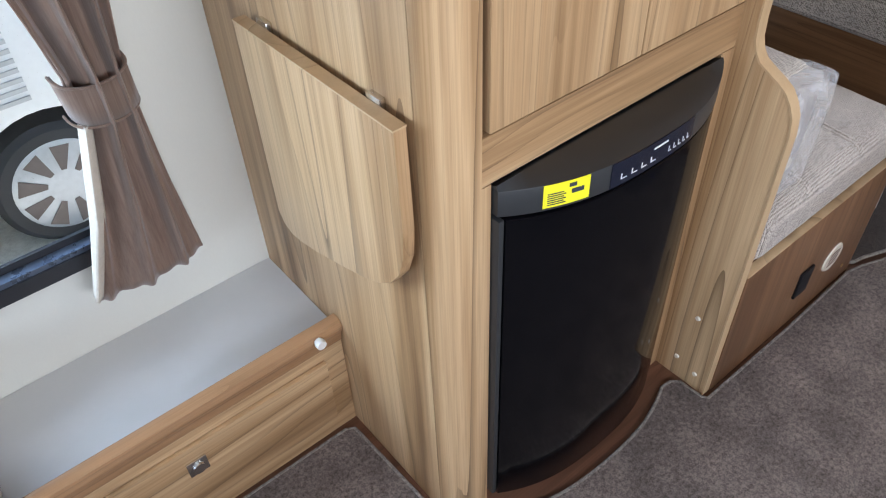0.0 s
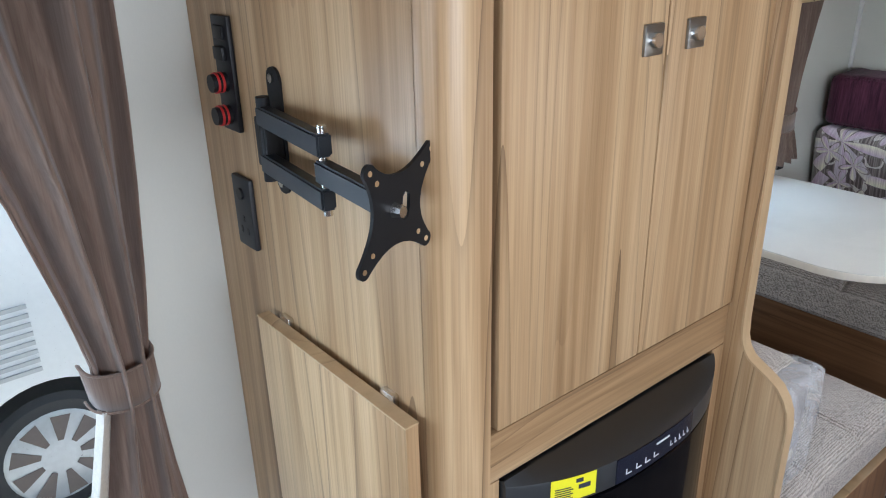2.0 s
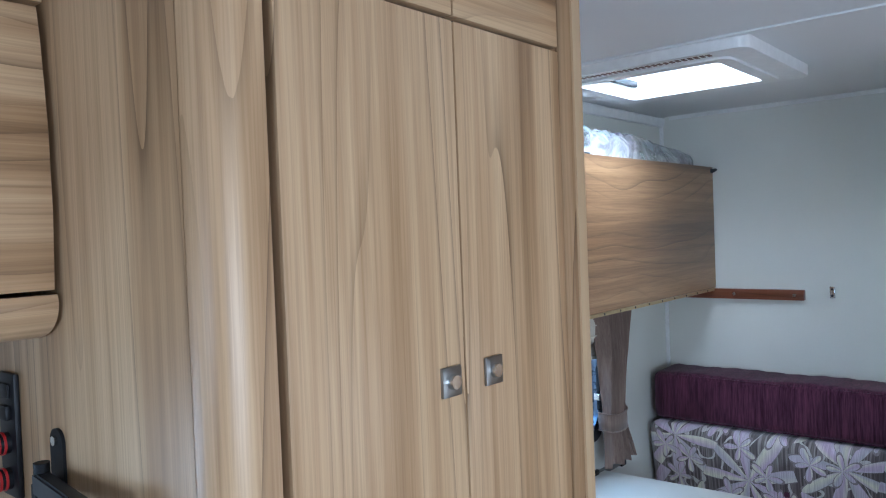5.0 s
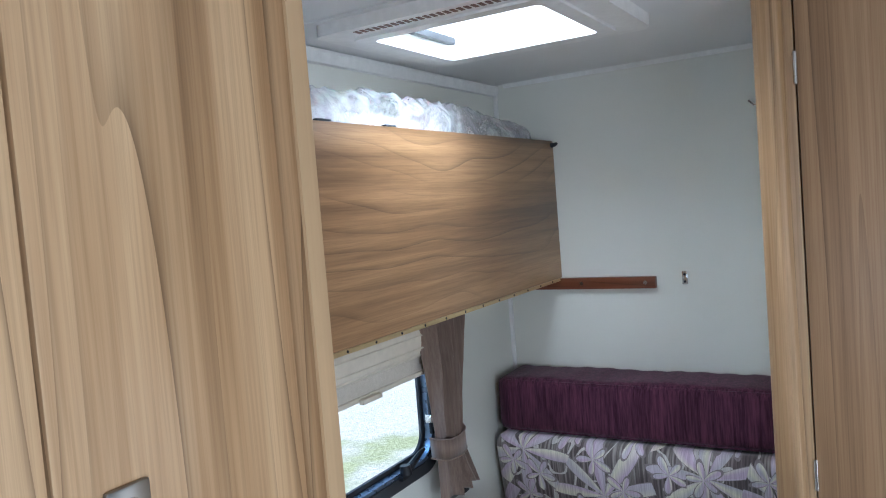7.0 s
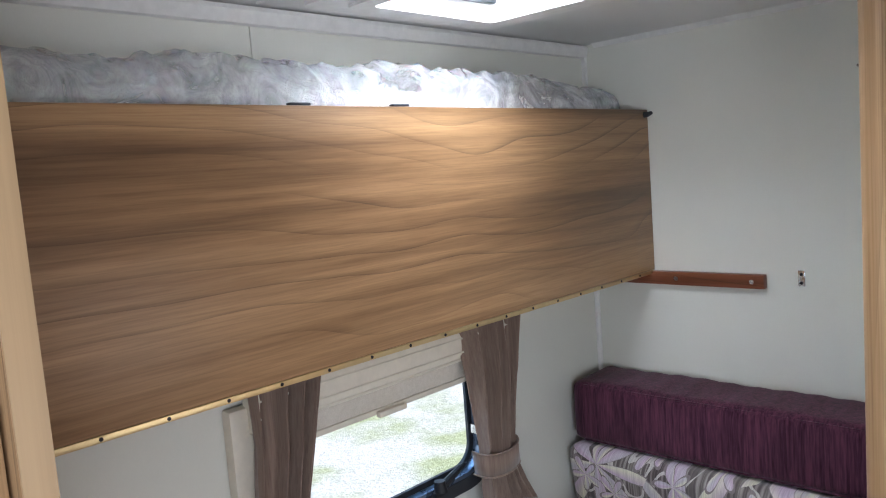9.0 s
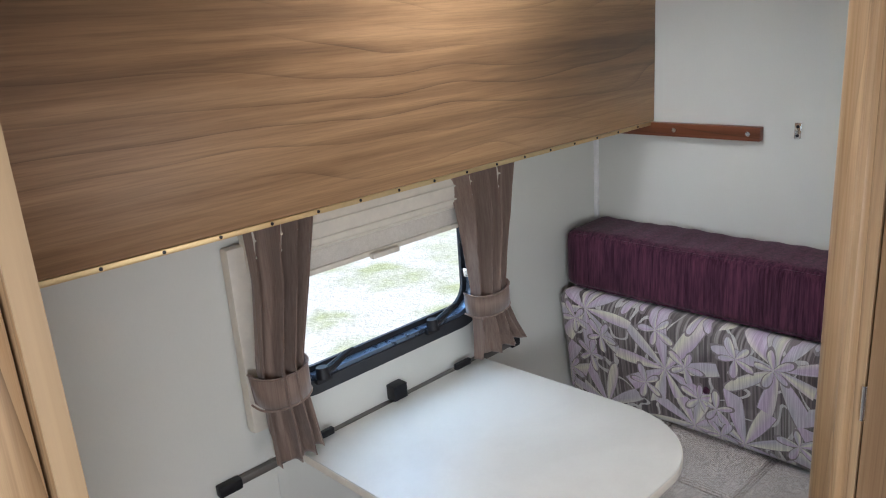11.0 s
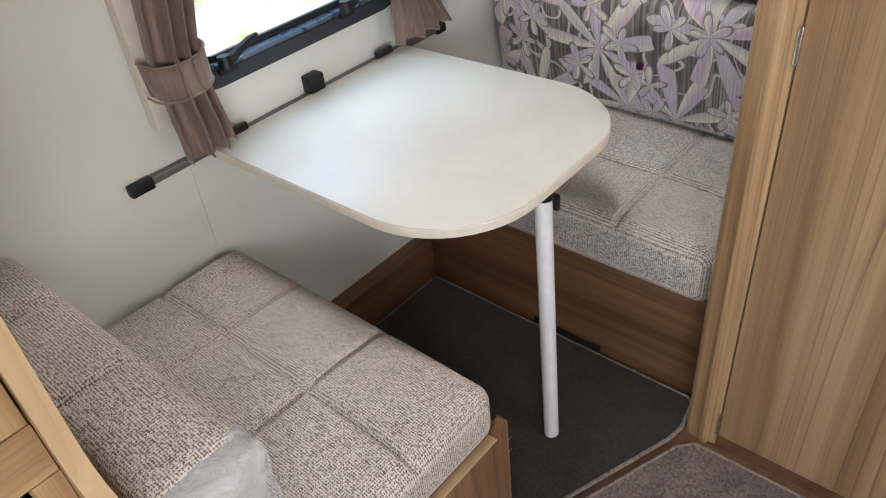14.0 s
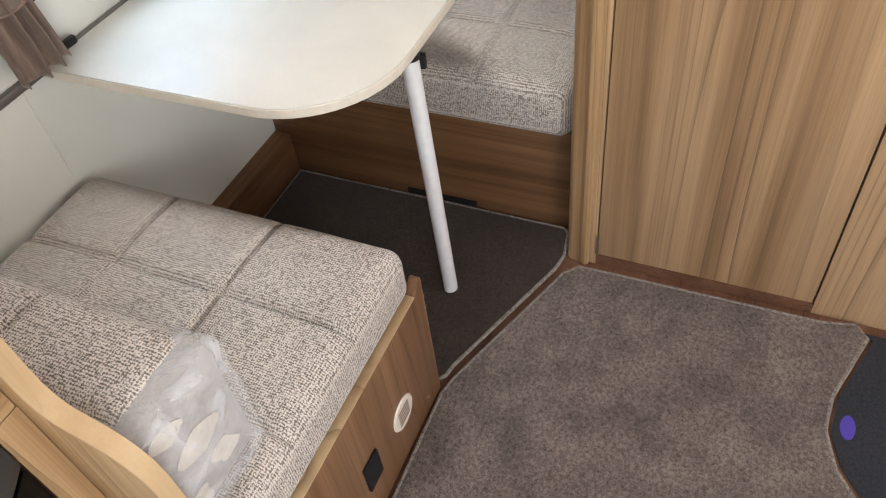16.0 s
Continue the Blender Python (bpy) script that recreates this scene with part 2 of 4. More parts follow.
seat_fabric = tweed("oatmeal_weave", (0.17, 0.142, 0.120), (0.72, 0.65, 0.575))
curtain_fabric = fabric("mocha_curtain", (0.228, 0.158, 0.122), (0.37, 0.270, 0.212), 300, (1, 1, 0.03), 0.7, 0.25, 0.4)
nt = curtain_fabric.node_tree
thin = nt.nodes.new("ShaderNodeBsdfTranslucent")
thin.inputs[0].default_value = (0.42, 0.25, 0.18, 1)
both_ways = nt.nodes.new("ShaderNodeMixShader")
both_ways.inputs[0].default_value = 0.28
nt.links.new(nt.nodes["Principled BSDF"].outputs[0], both_ways.inputs[1])
nt.links.new(thin.outputs[0], both_ways.inputs[2])
nt.links.new(both_ways.outputs[0], nt.nodes["Material Output"].inputs[0])
lining_fabric = fabric("cream_lining", (0.6, 0.55, 0.47), (0.7, 0.65, 0.57), 400)
purple_fabric = fabric("plum_chenille", (0.030, 0.007, 0.018), (0.125, 0.038, 0.070), 210, (1, 1, 0.06), 0.85, 0.6, 0.12, 0.15)
cover_fabric = fabric("pale_grey_weave", (0.34, 0.315, 0.30), (0.50, 0.475, 0.45), 500)
carpet_mat = fabric("taupe_carpet", (0.075, 0.057, 0.049), (0.275, 0.220, 0.193), 360, (1, 1, 1), 1.0, 1.0, 0.3, 0.24)
# dark offcut; its tone also holds the shade under the table
carpet_dark_shaded = fabric("dark_carpet_shaded", (0.024, 0.016, 0.012), (0.066, 0.046, 0.034), 420, (1, 1, 1), 1.0, 0.9, 0.3, 0.14)
mat_black = fabric("black_doormat", (0.012, 0.013, 0.018), (0.04, 0.042, 0.05), 500)
whipping = fabric("whipped_edge", (0.10, 0.085, 0.075), (0.36, 0.32, 0.28), 300, (1, 1, 1), 0.9, 0.8)


def floral():
    """Woven upholstery: striped taupe ground with scattered daisies and scrolls."""
    m, n, l, b = material("floral_weave")
    co = n.new("ShaderNodeTexCoord")
    sep = n.new("ShaderNodeSeparateXYZ")
    l.new(co.outputs["Object"], sep.inputs[0])
    flat = n.new("ShaderNodeCombineXYZ")
    l.new(sep.outputs[1], flat.inputs[0])
    l.new(sep.outputs[2], flat.inputs[1])

    def math_(op, a, c=None):
        x = n.new("ShaderNodeMath")
        x.operation = op
        for i, v in enumerate((a, c)):
            if v is None:
                continue
            if isinstance(v, (int, float)):
                x.inputs[i].default_value = v
            else:
                l.new(v, x.inputs[i])
        return x.outputs[0]

    def flowers(scale, petals, size, off):
        mp = n.new("ShaderNodeMapping")
        mp.inputs["Scale"].default_value, mp.inputs["Location"].default_value = (scale,) * 3, off
        l.new(flat.outputs[0], mp.inputs[0])
        v = n.new("ShaderNodeTexVoronoi")
        v.voronoi_dimensions = "2D"
        v.inputs["Scale"].default_value, v.inputs["Randomness"].default_value = 1.0, 0.75
        l.new(mp.outputs[0], v.inputs["Vector"])
        d = n.new("ShaderNodeVectorMath")
        d.operation = "SUBTRACT"
        l.new(mp.outputs[0], d.inputs[0])
        l.new(v.outputs["Position"], d.inputs[1])
        s2 = n.new("ShaderNodeSeparateXYZ")
        l.new(d.outputs[0], s2.inputs[0])
        ang = math_("ARCTAN2", s2.outputs[1], s2.outputs[0])
        sc = n.new("ShaderNodeSeparateColor")
        l.new(v.outputs["Color"], sc.inputs[0])
        ang = math_("ADD", ang, math_("MULTIPLY", sc.outputs[0], 6.0))
        wob = math_("MULTIPLY", math_("SINE", math_("MULTIPLY", ang, 2.0)), 0.12)
        lobe = math_("POWER", math_("ABSOLUTE", math_("COSINE", math_("MULTIPLY", ang, petals / 2))), 1.5)
        reach = math_("MULTIPLY", math_("ADD", lobe, wob), size)
        gap = math_("SUBTRACT", reach, v.outputs["Distance"])
        mask = math_("GREATER_THAN", gap, 0.02)
        rim = math_("MULTIPLY", math_("LESS_THAN", math_("ABSOLUTE", gap), 0.03), 1.0)
        tint = ramp(n, [(0.0, (0.60, 0.50, 0.60)), (0.35, (0.50, 0.47, 0.50)), (0.6, (0.72, 0.70, 0.54)), (0.85, (0.55, 0.43, 0.54))])
        l.new(math_("FRACT", math_("ADD", math_("MULTIPLY", ang, 0.9549), sc.outputs[1])), tint.inputs[0])
        return mask, rim, tint.outputs[0]

    st = noise_at(n, l, 160, 2, 0.5, (0.02, 1, 0.01))
    ground = ramp(n, [(0.35, (0.10, 0.082, 0.076)), (0.5, (0.17, 0.145, 0.13)), (0.62, (0.36, 0.33, 0.30))])
    l.new(st.outputs[0], ground.inputs[0])
    dk = noise_at(n, l, 7, 2, 0.5, (0.1, 1, 1))
    dr = ramp(n, [(0.45, (1, 1, 1)), (0.55, (0.62, 0.55, 0.58))])
    l.new(dk.outputs[0], dr.inputs[0])
    col = mix(n, l, 1.0, ground.outputs[0], dr.outputs[0], "MULTIPLY")
    scroll = noise_at(n, l, 9, 1, 0.3, (0.1, 1, 1), 0.8, (2, 5, 1))
    band = math_("LESS_THAN", math_("ABSOLUTE", math_("SUBTRACT", scroll.outputs[0], 0.52)), 0.022)
    col = mix(n, l, band, col, (0.55, 0.52, 0.48))
    for args in ((4.4, 9, 0.80, (0.35, 0.2, 0)), (8.0, 5, 0.42, (0.1, 0.75, 0))):
        mask, rim, tint = flowers(*args)
        col = mix(n, l, mask, col, tint)
        col = mix(n, l, rim, col, (0.24, 0.20, 0.20))
    thread = noise_at(n, l, 420, 2, 0.6, (0.05, 1, 0.03))
    tr = ramp(n, [(0.4, (0.74, 0.74, 0.74)), (0.6, (1, 1, 1))])
    l.new(thread.outputs[0], tr.inputs[0])
    col = mix(n, l, 1.0, col, tr.outputs[0], "MULTIPLY")
    l.new(col, b.inputs["Base Color"])
    b.inputs["Roughness"].default_value = 0.8
    b.inputs["Sheen Weight"].default_value = 0.3
    bump(n, l, b, thread.outputs[0], 0.4, 0.001)
    return m


floral_fabric = floral()


def clear(name, rough=0.02, tint=(1, 1, 1), ior=1.45):
    m, n, l, b = material(name)
    b.inputs["Base Color"].default_value = (*tint, 1)
    b.inputs["Transmission Weight"].default_value, b.inputs["Roughness"].default_value, b.inputs["IOR"].default_value = 1.0, rough, ior
    return m


glass = clear("acrylic_pane", 0.01, (0.97, 1.0, 0.98), 1.03)


def wrap_material():
    m, n, l, b = material("thin_clear_wrap")
    ns = noise_at(n, l, 14, 4, 0.6, (1, 1, 1), 1.2)
    b.inputs["Base Color"].default_value = (0.92, 0.93, 0.95, 1)
    b.inputs["Roughness"].default_value = 0.16
    r = ramp(n, [(0.35, (0.07, 0.07, 0.07)), (0.65, (0.34, 0.34, 0.34))])
    l.new(ns.outputs[0], r.inputs[0])
    l.new(r.outputs[0], b.inputs["Alpha"])
    bump(n, l, b, ns.outputs[0], 0.6, 0.01)
    return m


wrap = wrap_material()


def bag_material():
    m, n, l, b = material("milky_polythene")
    big, fold = noise_at(n, l, 7, 3, 0.6, (1, 1, 1), 1.5), noise_at(n, l, 28, 4, 0.7, (1, 1, 1), 2.0)
    r = ramp(n, [(0.3, (0.62, 0.64, 0.67)), (0.65, (0.88, 0.89, 0.91))])
    l.new(big.outputs[0], r.inputs[0])
    l.new(r.outputs[0], b.inputs["Base Color"])
    b.inputs["Roughness"].default_value = 0.22
    b.inputs["Subsurface Weight"].default_value = 0.15
    bump(n, l, b, fold.outputs[0], 0.9, 0.012)
    return m


bag = bag_material()
nb = bag.node_tree
clear_fold = noise_at(nb.nodes, nb.links, 11, 4, 0.65, (1, 1, 1), 1.4)
clear_ramp = ramp(nb.nodes, [(0.35, (0.22, 0.22, 0.22)), (0.68, (0.75, 0.75, 0.75))])
nb.links.new(clear_fold.outputs[0], clear_ramp.inputs[0])
nb.links.new(clear_ramp.outputs[0], nb.nodes["Principled BSDF"].inputs["Alpha"])
bedding_cotton = fabric("white_cotton", (0.74, 0.74, 0.74), (0.85, 0.85, 0.84), 700)


# ---- shapes ----
def bm_box(x0, y0, z0, x1, y1, z1, bevel=0.0, segments=2, bm=None):
    out = bm or bmesh.new()
    made = bmesh.ops.create_cube(out, size=1.0)["verts"]
    for v in made:
        v.co = Vector((x0 if v.co.x < 0 else x1, y0 if v.co.y < 0 else y1, z0 if v.co.z < 0 else z1))
    if bevel:
        edges = list({e for v in made for e in v.link_edges})
        bmesh.ops.bevel(out, geom=edges, offset=bevel, segments=segments, profile=0.6, affect="EDGES")
    return out


def bm_prism(points, axis, a, b, bevel=0.0, bm=None):
    """A polygon (two coordinates in the order of the other axes) drawn out along an axis from a to b."""
    out = bm or bmesh.new()

    def at(p, h):
        c = [p[0], p[1]]
        c.insert(axis, h)
        return out.verts.new(c)

    lo, hi = [at(p, a) for p in points], [at(p, b) for p in points]
    caps = [out.faces.new(lo), out.faces.new(hi)]
    k = len(points)
    for i in range(k):
        out.faces.new((lo[i], lo[(i + 1) % k], hi[(i + 1) % k], hi[i]))
    bmesh.ops.recalc_face_normals(out, faces=out.faces)
    if bevel:
        bmesh.ops.bevel(out, geom=list({e for f in caps for e in f.edges}), offset=bevel, segments=2, profile=0.6, affect="EDGES")
    return out


def bm_tube(path, radius, sides=12, bm=None, ring=None):
    """A round bar along a list of points; ring: closed."""
    out = bm or bmesh.new()
    pts = [Vector(p) for p in path]
    rings = []
    for i, p in enumerate(pts):
        before, after = pts[i - 1] if i or ring else p, pts[(i + 1) % len(pts)] if i + 1 < len(pts) or ring else p
        way = (after - before).normalized()
        side = way.cross(Vector((0, 0, 1)))
        if side.length < 1e-3:
            side = way.cross(Vector((1, 0, 0)))
        side.normalize()
        up = side.cross(way)
        r = radius[i] if isinstance(radius, (list, tuple)) else radius
        rings.append([out.verts.new(p + r * (math.cos(a) * side + math.sin(a) * up)) for a in [2 * math.pi * j / sides for j in range(sides)]])
    for i in range(len(pts) if ring else len(pts) - 1):
        a, b = rings[i], rings[(i + 1) % len(pts)]
        for j in range(sides):
            out.faces.new((a[j], a[(j + 1) % sides], b[(j + 1) % sides], b[j]))
    if not ring:
        out.faces.new(rings[0])
        out.faces.new(rings[-1])
    bmesh.ops.recalc_face_normals(out, faces=out.faces)
    return out


def arc(cx, cy, r, a0, a1, n=8):
    return [(cx + r * math.cos(radians(a0 + (a1 - a0) * i / n)), cy + r * math.sin(radians(a0 + (a1 - a0) * i / n))) for i in range(n + 1)]


def round_rect(x0, y0, x1, y1, r, n=6):
    rs = r if isinstance(r, (list, tuple)) else [r] * 4
    return (arc(x1 - rs[0], y1 - rs[0], rs[0], 0, 90, n) + arc(x0 + rs[1], y1 - rs[1], rs[1], 90, 180, n)
            + arc(x0 + rs[2], y0 + rs[2], rs[2], 180, 270, n) + arc(x1 - rs[3], y0 + rs[3], rs[3], 270, 360, n))


def bm_ring(outer, inner, axis, a, b):
    """A frame between two outlines with as many points, drawn out along an axis."""
    out = bmesh.new()

    def at(p, h):
        c = [p[0], p[1]]
        c.insert(axis, h)
        return out.verts.new(c)

    loops = [[at(p, h) for p in line] for line, h in ((outer, a), (outer, b), (inner, b), (inner, a))]
    k = len(outer)
    for i in range(4):
        p, q = loops[i], loops[(i + 1) % 4]
        for j in range(k):
            out.faces.new((p[j], p[(j + 1) % k], q[(j + 1) % k], q[j]))
    bmesh.ops.recalc_face_normals(out, faces=out.faces)
    return out


def bm_cushion(x0, y0, z0, x1, y1, z1, r=0.03, puff=0.012, seams=(), axis=2, side=1, step=0.0125, sag=0.0):
    """A padded block with rounded edges; seams: (axis, place) of the stitched grooves on its face."""
    out = bmesh.new()
    lo, hi = Vector((x0, y0, z0)), Vector((x1, y1, z1))
    n = [max(4, int((hi[i] - lo[i]) / step)) for i in range(3)]
    cache = {}

    def vert(i, j, k):
        key = (i, j, k)
        if key in cache:
            return cache[key]
        f = (i / n[0], j / n[1], k / n[2])
        p = Vector([lo[a] + (hi[a] - lo[a]) * f[a] for a in range(3)])
        core = Vector([min(max(p[a], lo[a] + r), hi[a] - r) for a in range(3)])
        d = p - core
        if d.length > 1e-6:
            p = core + d.normalized() * r * min(1.0, d.length / r)
        others = [a for a in range(3) if a != axis]
        swell = 1.0
        for a in others:
            swell *= 1 - (2 * f[a] - 1) ** 4
        face = f[axis] if side > 0 else 1 - f[axis]
        groove = 0.0
        for a, at in seams:
            groove = max(groove, math.exp(-((p[a] - at) / 0.0065) ** 2))
        soft = noise.noise(p * 7.0) * 0.004
        p[axis] += side * face * (puff * swell - 0.014 * groove * max(0.0, min(1.0, (face - 0.7) / 0.3)) ** 2 + soft - sag * swell)
        cache[key] = out.verts.new(p)
        return cache[key]

    def sheet(a, b, fixed, at):
        for u in range(n[a]):
            for v in range(n[b]):
                def key(du, dv):
                    q = [0, 0, 0]
                    q[a], q[b], q[fixed] = u + du, v + dv, at
                    return vert(*q)
                out.faces.new((key(0, 0), key(1, 0), key(1, 1), key(0, 1)))

    for fixed in range(3):
        a, b = [q for q in range(3) if q != fixed]
        sheet(a, b, fixed, 0)
        sheet(a, b, fixed, n[fixed])
    bmesh.ops.recalc_face_normals(out, faces=out.faces)
    return out


def bm_curtain(outline, y, depth, folds, rows=60, cols=90, seed=0.0):
    """A gathered cloth hanging in x and z: outline rows of (z, left, right, fold depth factor)."""
    out = bmesh.new()
    zs = [o[0] for o in outline]

    def across(z):
        for (za, la, ra, fa), (zb, lb, rb, fb) in zip(outline, outline[1:]):
            if za >= z >= zb:
                k = (za - z) / (za - zb)
                return la + (lb - la) * k, ra + (rb - ra) * k, fa + (fb - fa) * k
        return outline[-1][1:]

    grid = []
    for i in range(rows + 1):
        z = zs[0] + (zs[-1] - zs[0]) * i / rows
        left, right, f = across(z - 1e-6 if i < rows else zs[-1])
        line = []
        for j in range(cols + 1):
            u = j / cols
            ph = 2 * math.pi * folds * (u + 0.03 * math.sin(5 * u + seed)) + 0.5 * math.sin(z * 6 + seed)
            out_y = depth * f * (0.55 * math.sin(ph) + 0.25 * math.sin(2.3 * ph + seed) + 0.35 * noise.noise(Vector((u * 5, z * 4, seed))))
            bulge = 0.018 * math.sin(math.pi * u)
            x = left + (right - left) * u + 0.004 * math.sin(ph * 1.0 + 1.2)
            dz = 0.003 * math.sin(ph + seed) * (i / rows) ** 6
            line.append(out.verts.new((x, y - bulge - out_y, z + dz)))
        grid.append(line)
    for i in range(rows):
        for j in range(cols):
            out.faces.new((grid[i][j], grid[i][j + 1], grid[i + 1][j + 1], grid[i + 1][j]))
    bmesh.ops.recalc_face_normals(out, faces=out.faces)
    return out


def text_mesh(words, size, m):
    """Flat lettering as a mesh, laid by the pose m."""
    cu = bpy.data.curves.new("lettering", "FONT")
    cu.body, cu.size, cu.extrude = words, size, 0.0003
    cu.align_x, cu.align_y = "CENTER", "CENTER"
    ob = new("lettering_source", cu)
    bpy.context.view_layer.update()
    me = bpy.data.meshes.new_from_object(ob.evaluated_get(bpy.context.evaluated_depsgraph_get()))
    bpy.data.objects.remove(ob)
    bm = bmesh.new()
    bm.from_mesh(me)
    bm.transform(m)
    return bm


def link(name, bm, mat, smooth=True):
    me = bpy.data.meshes.new(name)
    bm.to_mesh(me)
    bm.free()
    me.materials.append(mat)
    if smooth:
        me.polygons.foreach_set("use_smooth", [True] * len(me.polygons))
        me.set_sharp_from_angle(angle=radians(38))
    return new(name, me)


def thing(name, label, category, at=(0, 0, 0), group="", kind=""):
    ob = new(name)
    ob.empty_display_size = 0.05
    ob.location = at
    return tagged(ob, label, category, group, kind)


def part(name, bm, mat, parent, label="", smooth=True):
    """One mesh under a thing or a part; the shape is given in the room's own coordinates."""
    ob = link(name, bm, mat, smooth)
    base = Vector((0, 0, 0))
    up = parent
    while up is not None:
        base += up.location
        up = up.parent
    ob.parent = parent
    ob.location = -base
    if label:
        tagged(ob, label)
    return ob


def structure(name, bm, mat, label, category, smooth=False):
    return tagged(link(name, bm, mat, smooth), label, category, kind="structure")


def slab_with_holes(axis, a, b, lo, hi, holes):
    """A wall or ceiling between two planes on an axis, cut into blocks round its rectangular openings."""
    out = bmesh.new()
    us = sorted({lo[0], hi[0], *[h[0] for h in holes], *[h[2] for h in holes]})
    vs = sorted({lo[1], hi[1], *[h[1] for h in holes], *[h[3] for h in holes]})
    for u0, u1 in zip(us, us[1:]):
        for v0, v1 in zip(vs, vs[1:]):
            cu, cv = (u0 + u1) / 2, (v0 + v1) / 2
            if any(h[0] < cu < h[2] and h[1] < cv < h[3] for h in holes):
                continue
            p, q = [u0, v0], [u1, v1]
            p.insert(axis, a)
            q.insert(axis, b)
            bm_box(*p, *q, bm=out)
    bmesh.ops.remove_doubles(out, verts=out.verts, dist=1e-5)
    inner = [f for f in out.faces if sum(1 for e in f.edges if len(e.link_faces) > 2) == 4]
    bmesh.ops.delete(out, geom=inner, context="FACES_ONLY")
    bmesh.ops.recalc_face_normals(out, faces=out.faces)
    return out


# ---- the shell ----
XF, XS, XE = -1.90, 0.815, 3.105
YD, YF, YW = -0.83, 0.734, 1.325
ZC = 1.866
T = 0.04
WIN1 = (-0.62, 0.50, 0.62, 1.22)
WIN2 = (1.995, 0.825, 2.565, 1.20)
ROOF = (2.115, 0.735, 2.475, 1.135)

structure("floor", bm_box(XF - T, YD - T, -0.05, XE + T, YW + T, 0.0), wood_dark, "brown wood-look vinyl caravan floor", "floor")
structure("ceiling", slab_with_holes(2, ZC, ZC + 0.04, (XF - T, YD - T), (XE + T, YW + T), [ROOF]), ceil_mat, "plain off-white caravan ceiling board", "ceiling")
structure("wall_window", slab_with_holes(1, YW, YW + T, (XF, 0.0), (XE, ZC), [WIN1, WIN2]), wall_mat, "pale grey vinyl caravan side wall with windows", "wall")
structure("wall_end", bm_box(XE, YD - T, 0, XE + T, YW + T, ZC), wall_mat, "pale grey vinyl end wall behind the dinette", "wall")
# closing wall out of view; dark facing added so it bounces little light
structure("wall_front", slab_with_holes(0, XF - T, XF, (YD - T, 0.0), (YW + T, ZC), [(-0.5, 0.8, 1.0, 1.4)]), wood_shadez, "unseen front wall, faced dark to cut bounce light, with a wide window", "wall")
# also out of view; dark wood chosen to dim fill and fridge reflections
structure("wall_door_side", slab_with_holes(1, YD - T, YD, (XF, 0.0), (XE, ZC), [(0.0, 0.85, 1.2, 1.45), (1.94, 0.4, 2.38, 1.2)]), wood_dark, "unseen offside wall, faced dark to dim fill and reflections, with window and entrance door", "wall")
cove = bm_prism([(YW - 0.0005, ZC - 0.004), (YW - 0.016, ZC - 0.004), (YW - 0.018, ZC - 0.012), (YW - 0.012, ZC - 0.034), (YW - 0.0005, ZC - 0.036)], 0, XF, XE - 0.001)
structure("trim_cove", cove, white_plastic, "white plastic cove strip along the ceiling", "trim")
structure("trim_cove_end", bm_prism([(XE, ZC), (XE - 0.012, ZC), (XE, ZC - 0.012)], 1, 0.47, YW - 0.036), white_plastic, "thin white ceiling bead on end wall", "trim")
structure("trim_corner", bm_box(XE - 0.012, YW - 0.012, 0.32, XE, YW, ZC - 0.031, 0.003), white_plastic, "white plastic corner bead", "trim")

# ---- wardrobe with the fridge under it ----
wardrobe = thing("wardrobe", "tall elm-foil wardrobe with two latched doors above a fridge", "wardrobe", (1.12, 1.03, 0))
part("side_panel", bm_box(XS, 0.775, 0.0, XS + 0.018, YW - 0.001, ZC - 0.002), wood_z2, wardrobe, smooth=False)
R = 0.042
post = [(XS, 0.7745)] + [(XS + R + R * math.cos(radians(a)), YF + R + R * math.sin(radians(a))) for a in range(180, 271, 9)] + [(0.882, YF), (0.882, 0.7745)]
part("corner_post", bm_prism(post, 2, 0.0, ZC - 0.002), wood_z, wardrobe, "rounded solid corner post")
part("carcass", bm_box(0.882, 0.756, 0.80, 1.412, 0.770, ZC - 0.002), dark_inside, wardrobe, "dark gap behind doors", False)
part("top_rail", bm_box(0.8825, YF + 0.002, 0.7785, 1.4125, 0.7555, 0.852, 0.003), wood_x, wardrobe)
part("fridge_stile", bm_box(0.8825, YF + 0.002, 0.0, 0.899, 0.760, 0.7780), wood_z, wardrobe)
part("fridge_stile", bm_box(1.378, YF + 0.002, 0.0, 1.4125, 0.760, 0.7780), wood_z, wardrobe)
chain = ((0.8925, 0.857, 1.1645, 1.738), (1.1675, 0.857, 1.4105, 1.738))
for i, (x0, z0, x1, z1) in enumerate(chain):
    door = part("door", bm_box(x0, YF - 0.002, z0, x1, YF + 0.016, z1, 0.0025), wood_z, wardrobe)
    cx = (1.134, 1.220)[i]
    latch = part("latch", bm_box(cx - 0.018, YF - 0.007, 1.279, cx + 0.018, YF - 0.0021, 1.316, 0.002), nickel, door, "square brushed push latch")
    ringb = bm_tube([(cx, YF - 0.0135, 1.2975), (cx, YF - 0.0071, 1.2975)], [0.0085, 0.0095], 20)
    part("button", ringb, chrome, door, "round chrome latch button")
for x0, x1 in ((0.8925, 1.1645), (1.1675, 1.4105)):
    part("top_door", bm_box(x0, YF - 0.002, 1.744, x1, YF + 0.016, ZC - 0.006, 0.0025), wood_x, wardrobe)
PX0, PX1 = 1.4135, 1.434
edge = [(YW - 0.001, 0.0), (YW - 0.001, ZC - 0.002), (0.711, ZC - 0.002), (0.711, 0.83)]
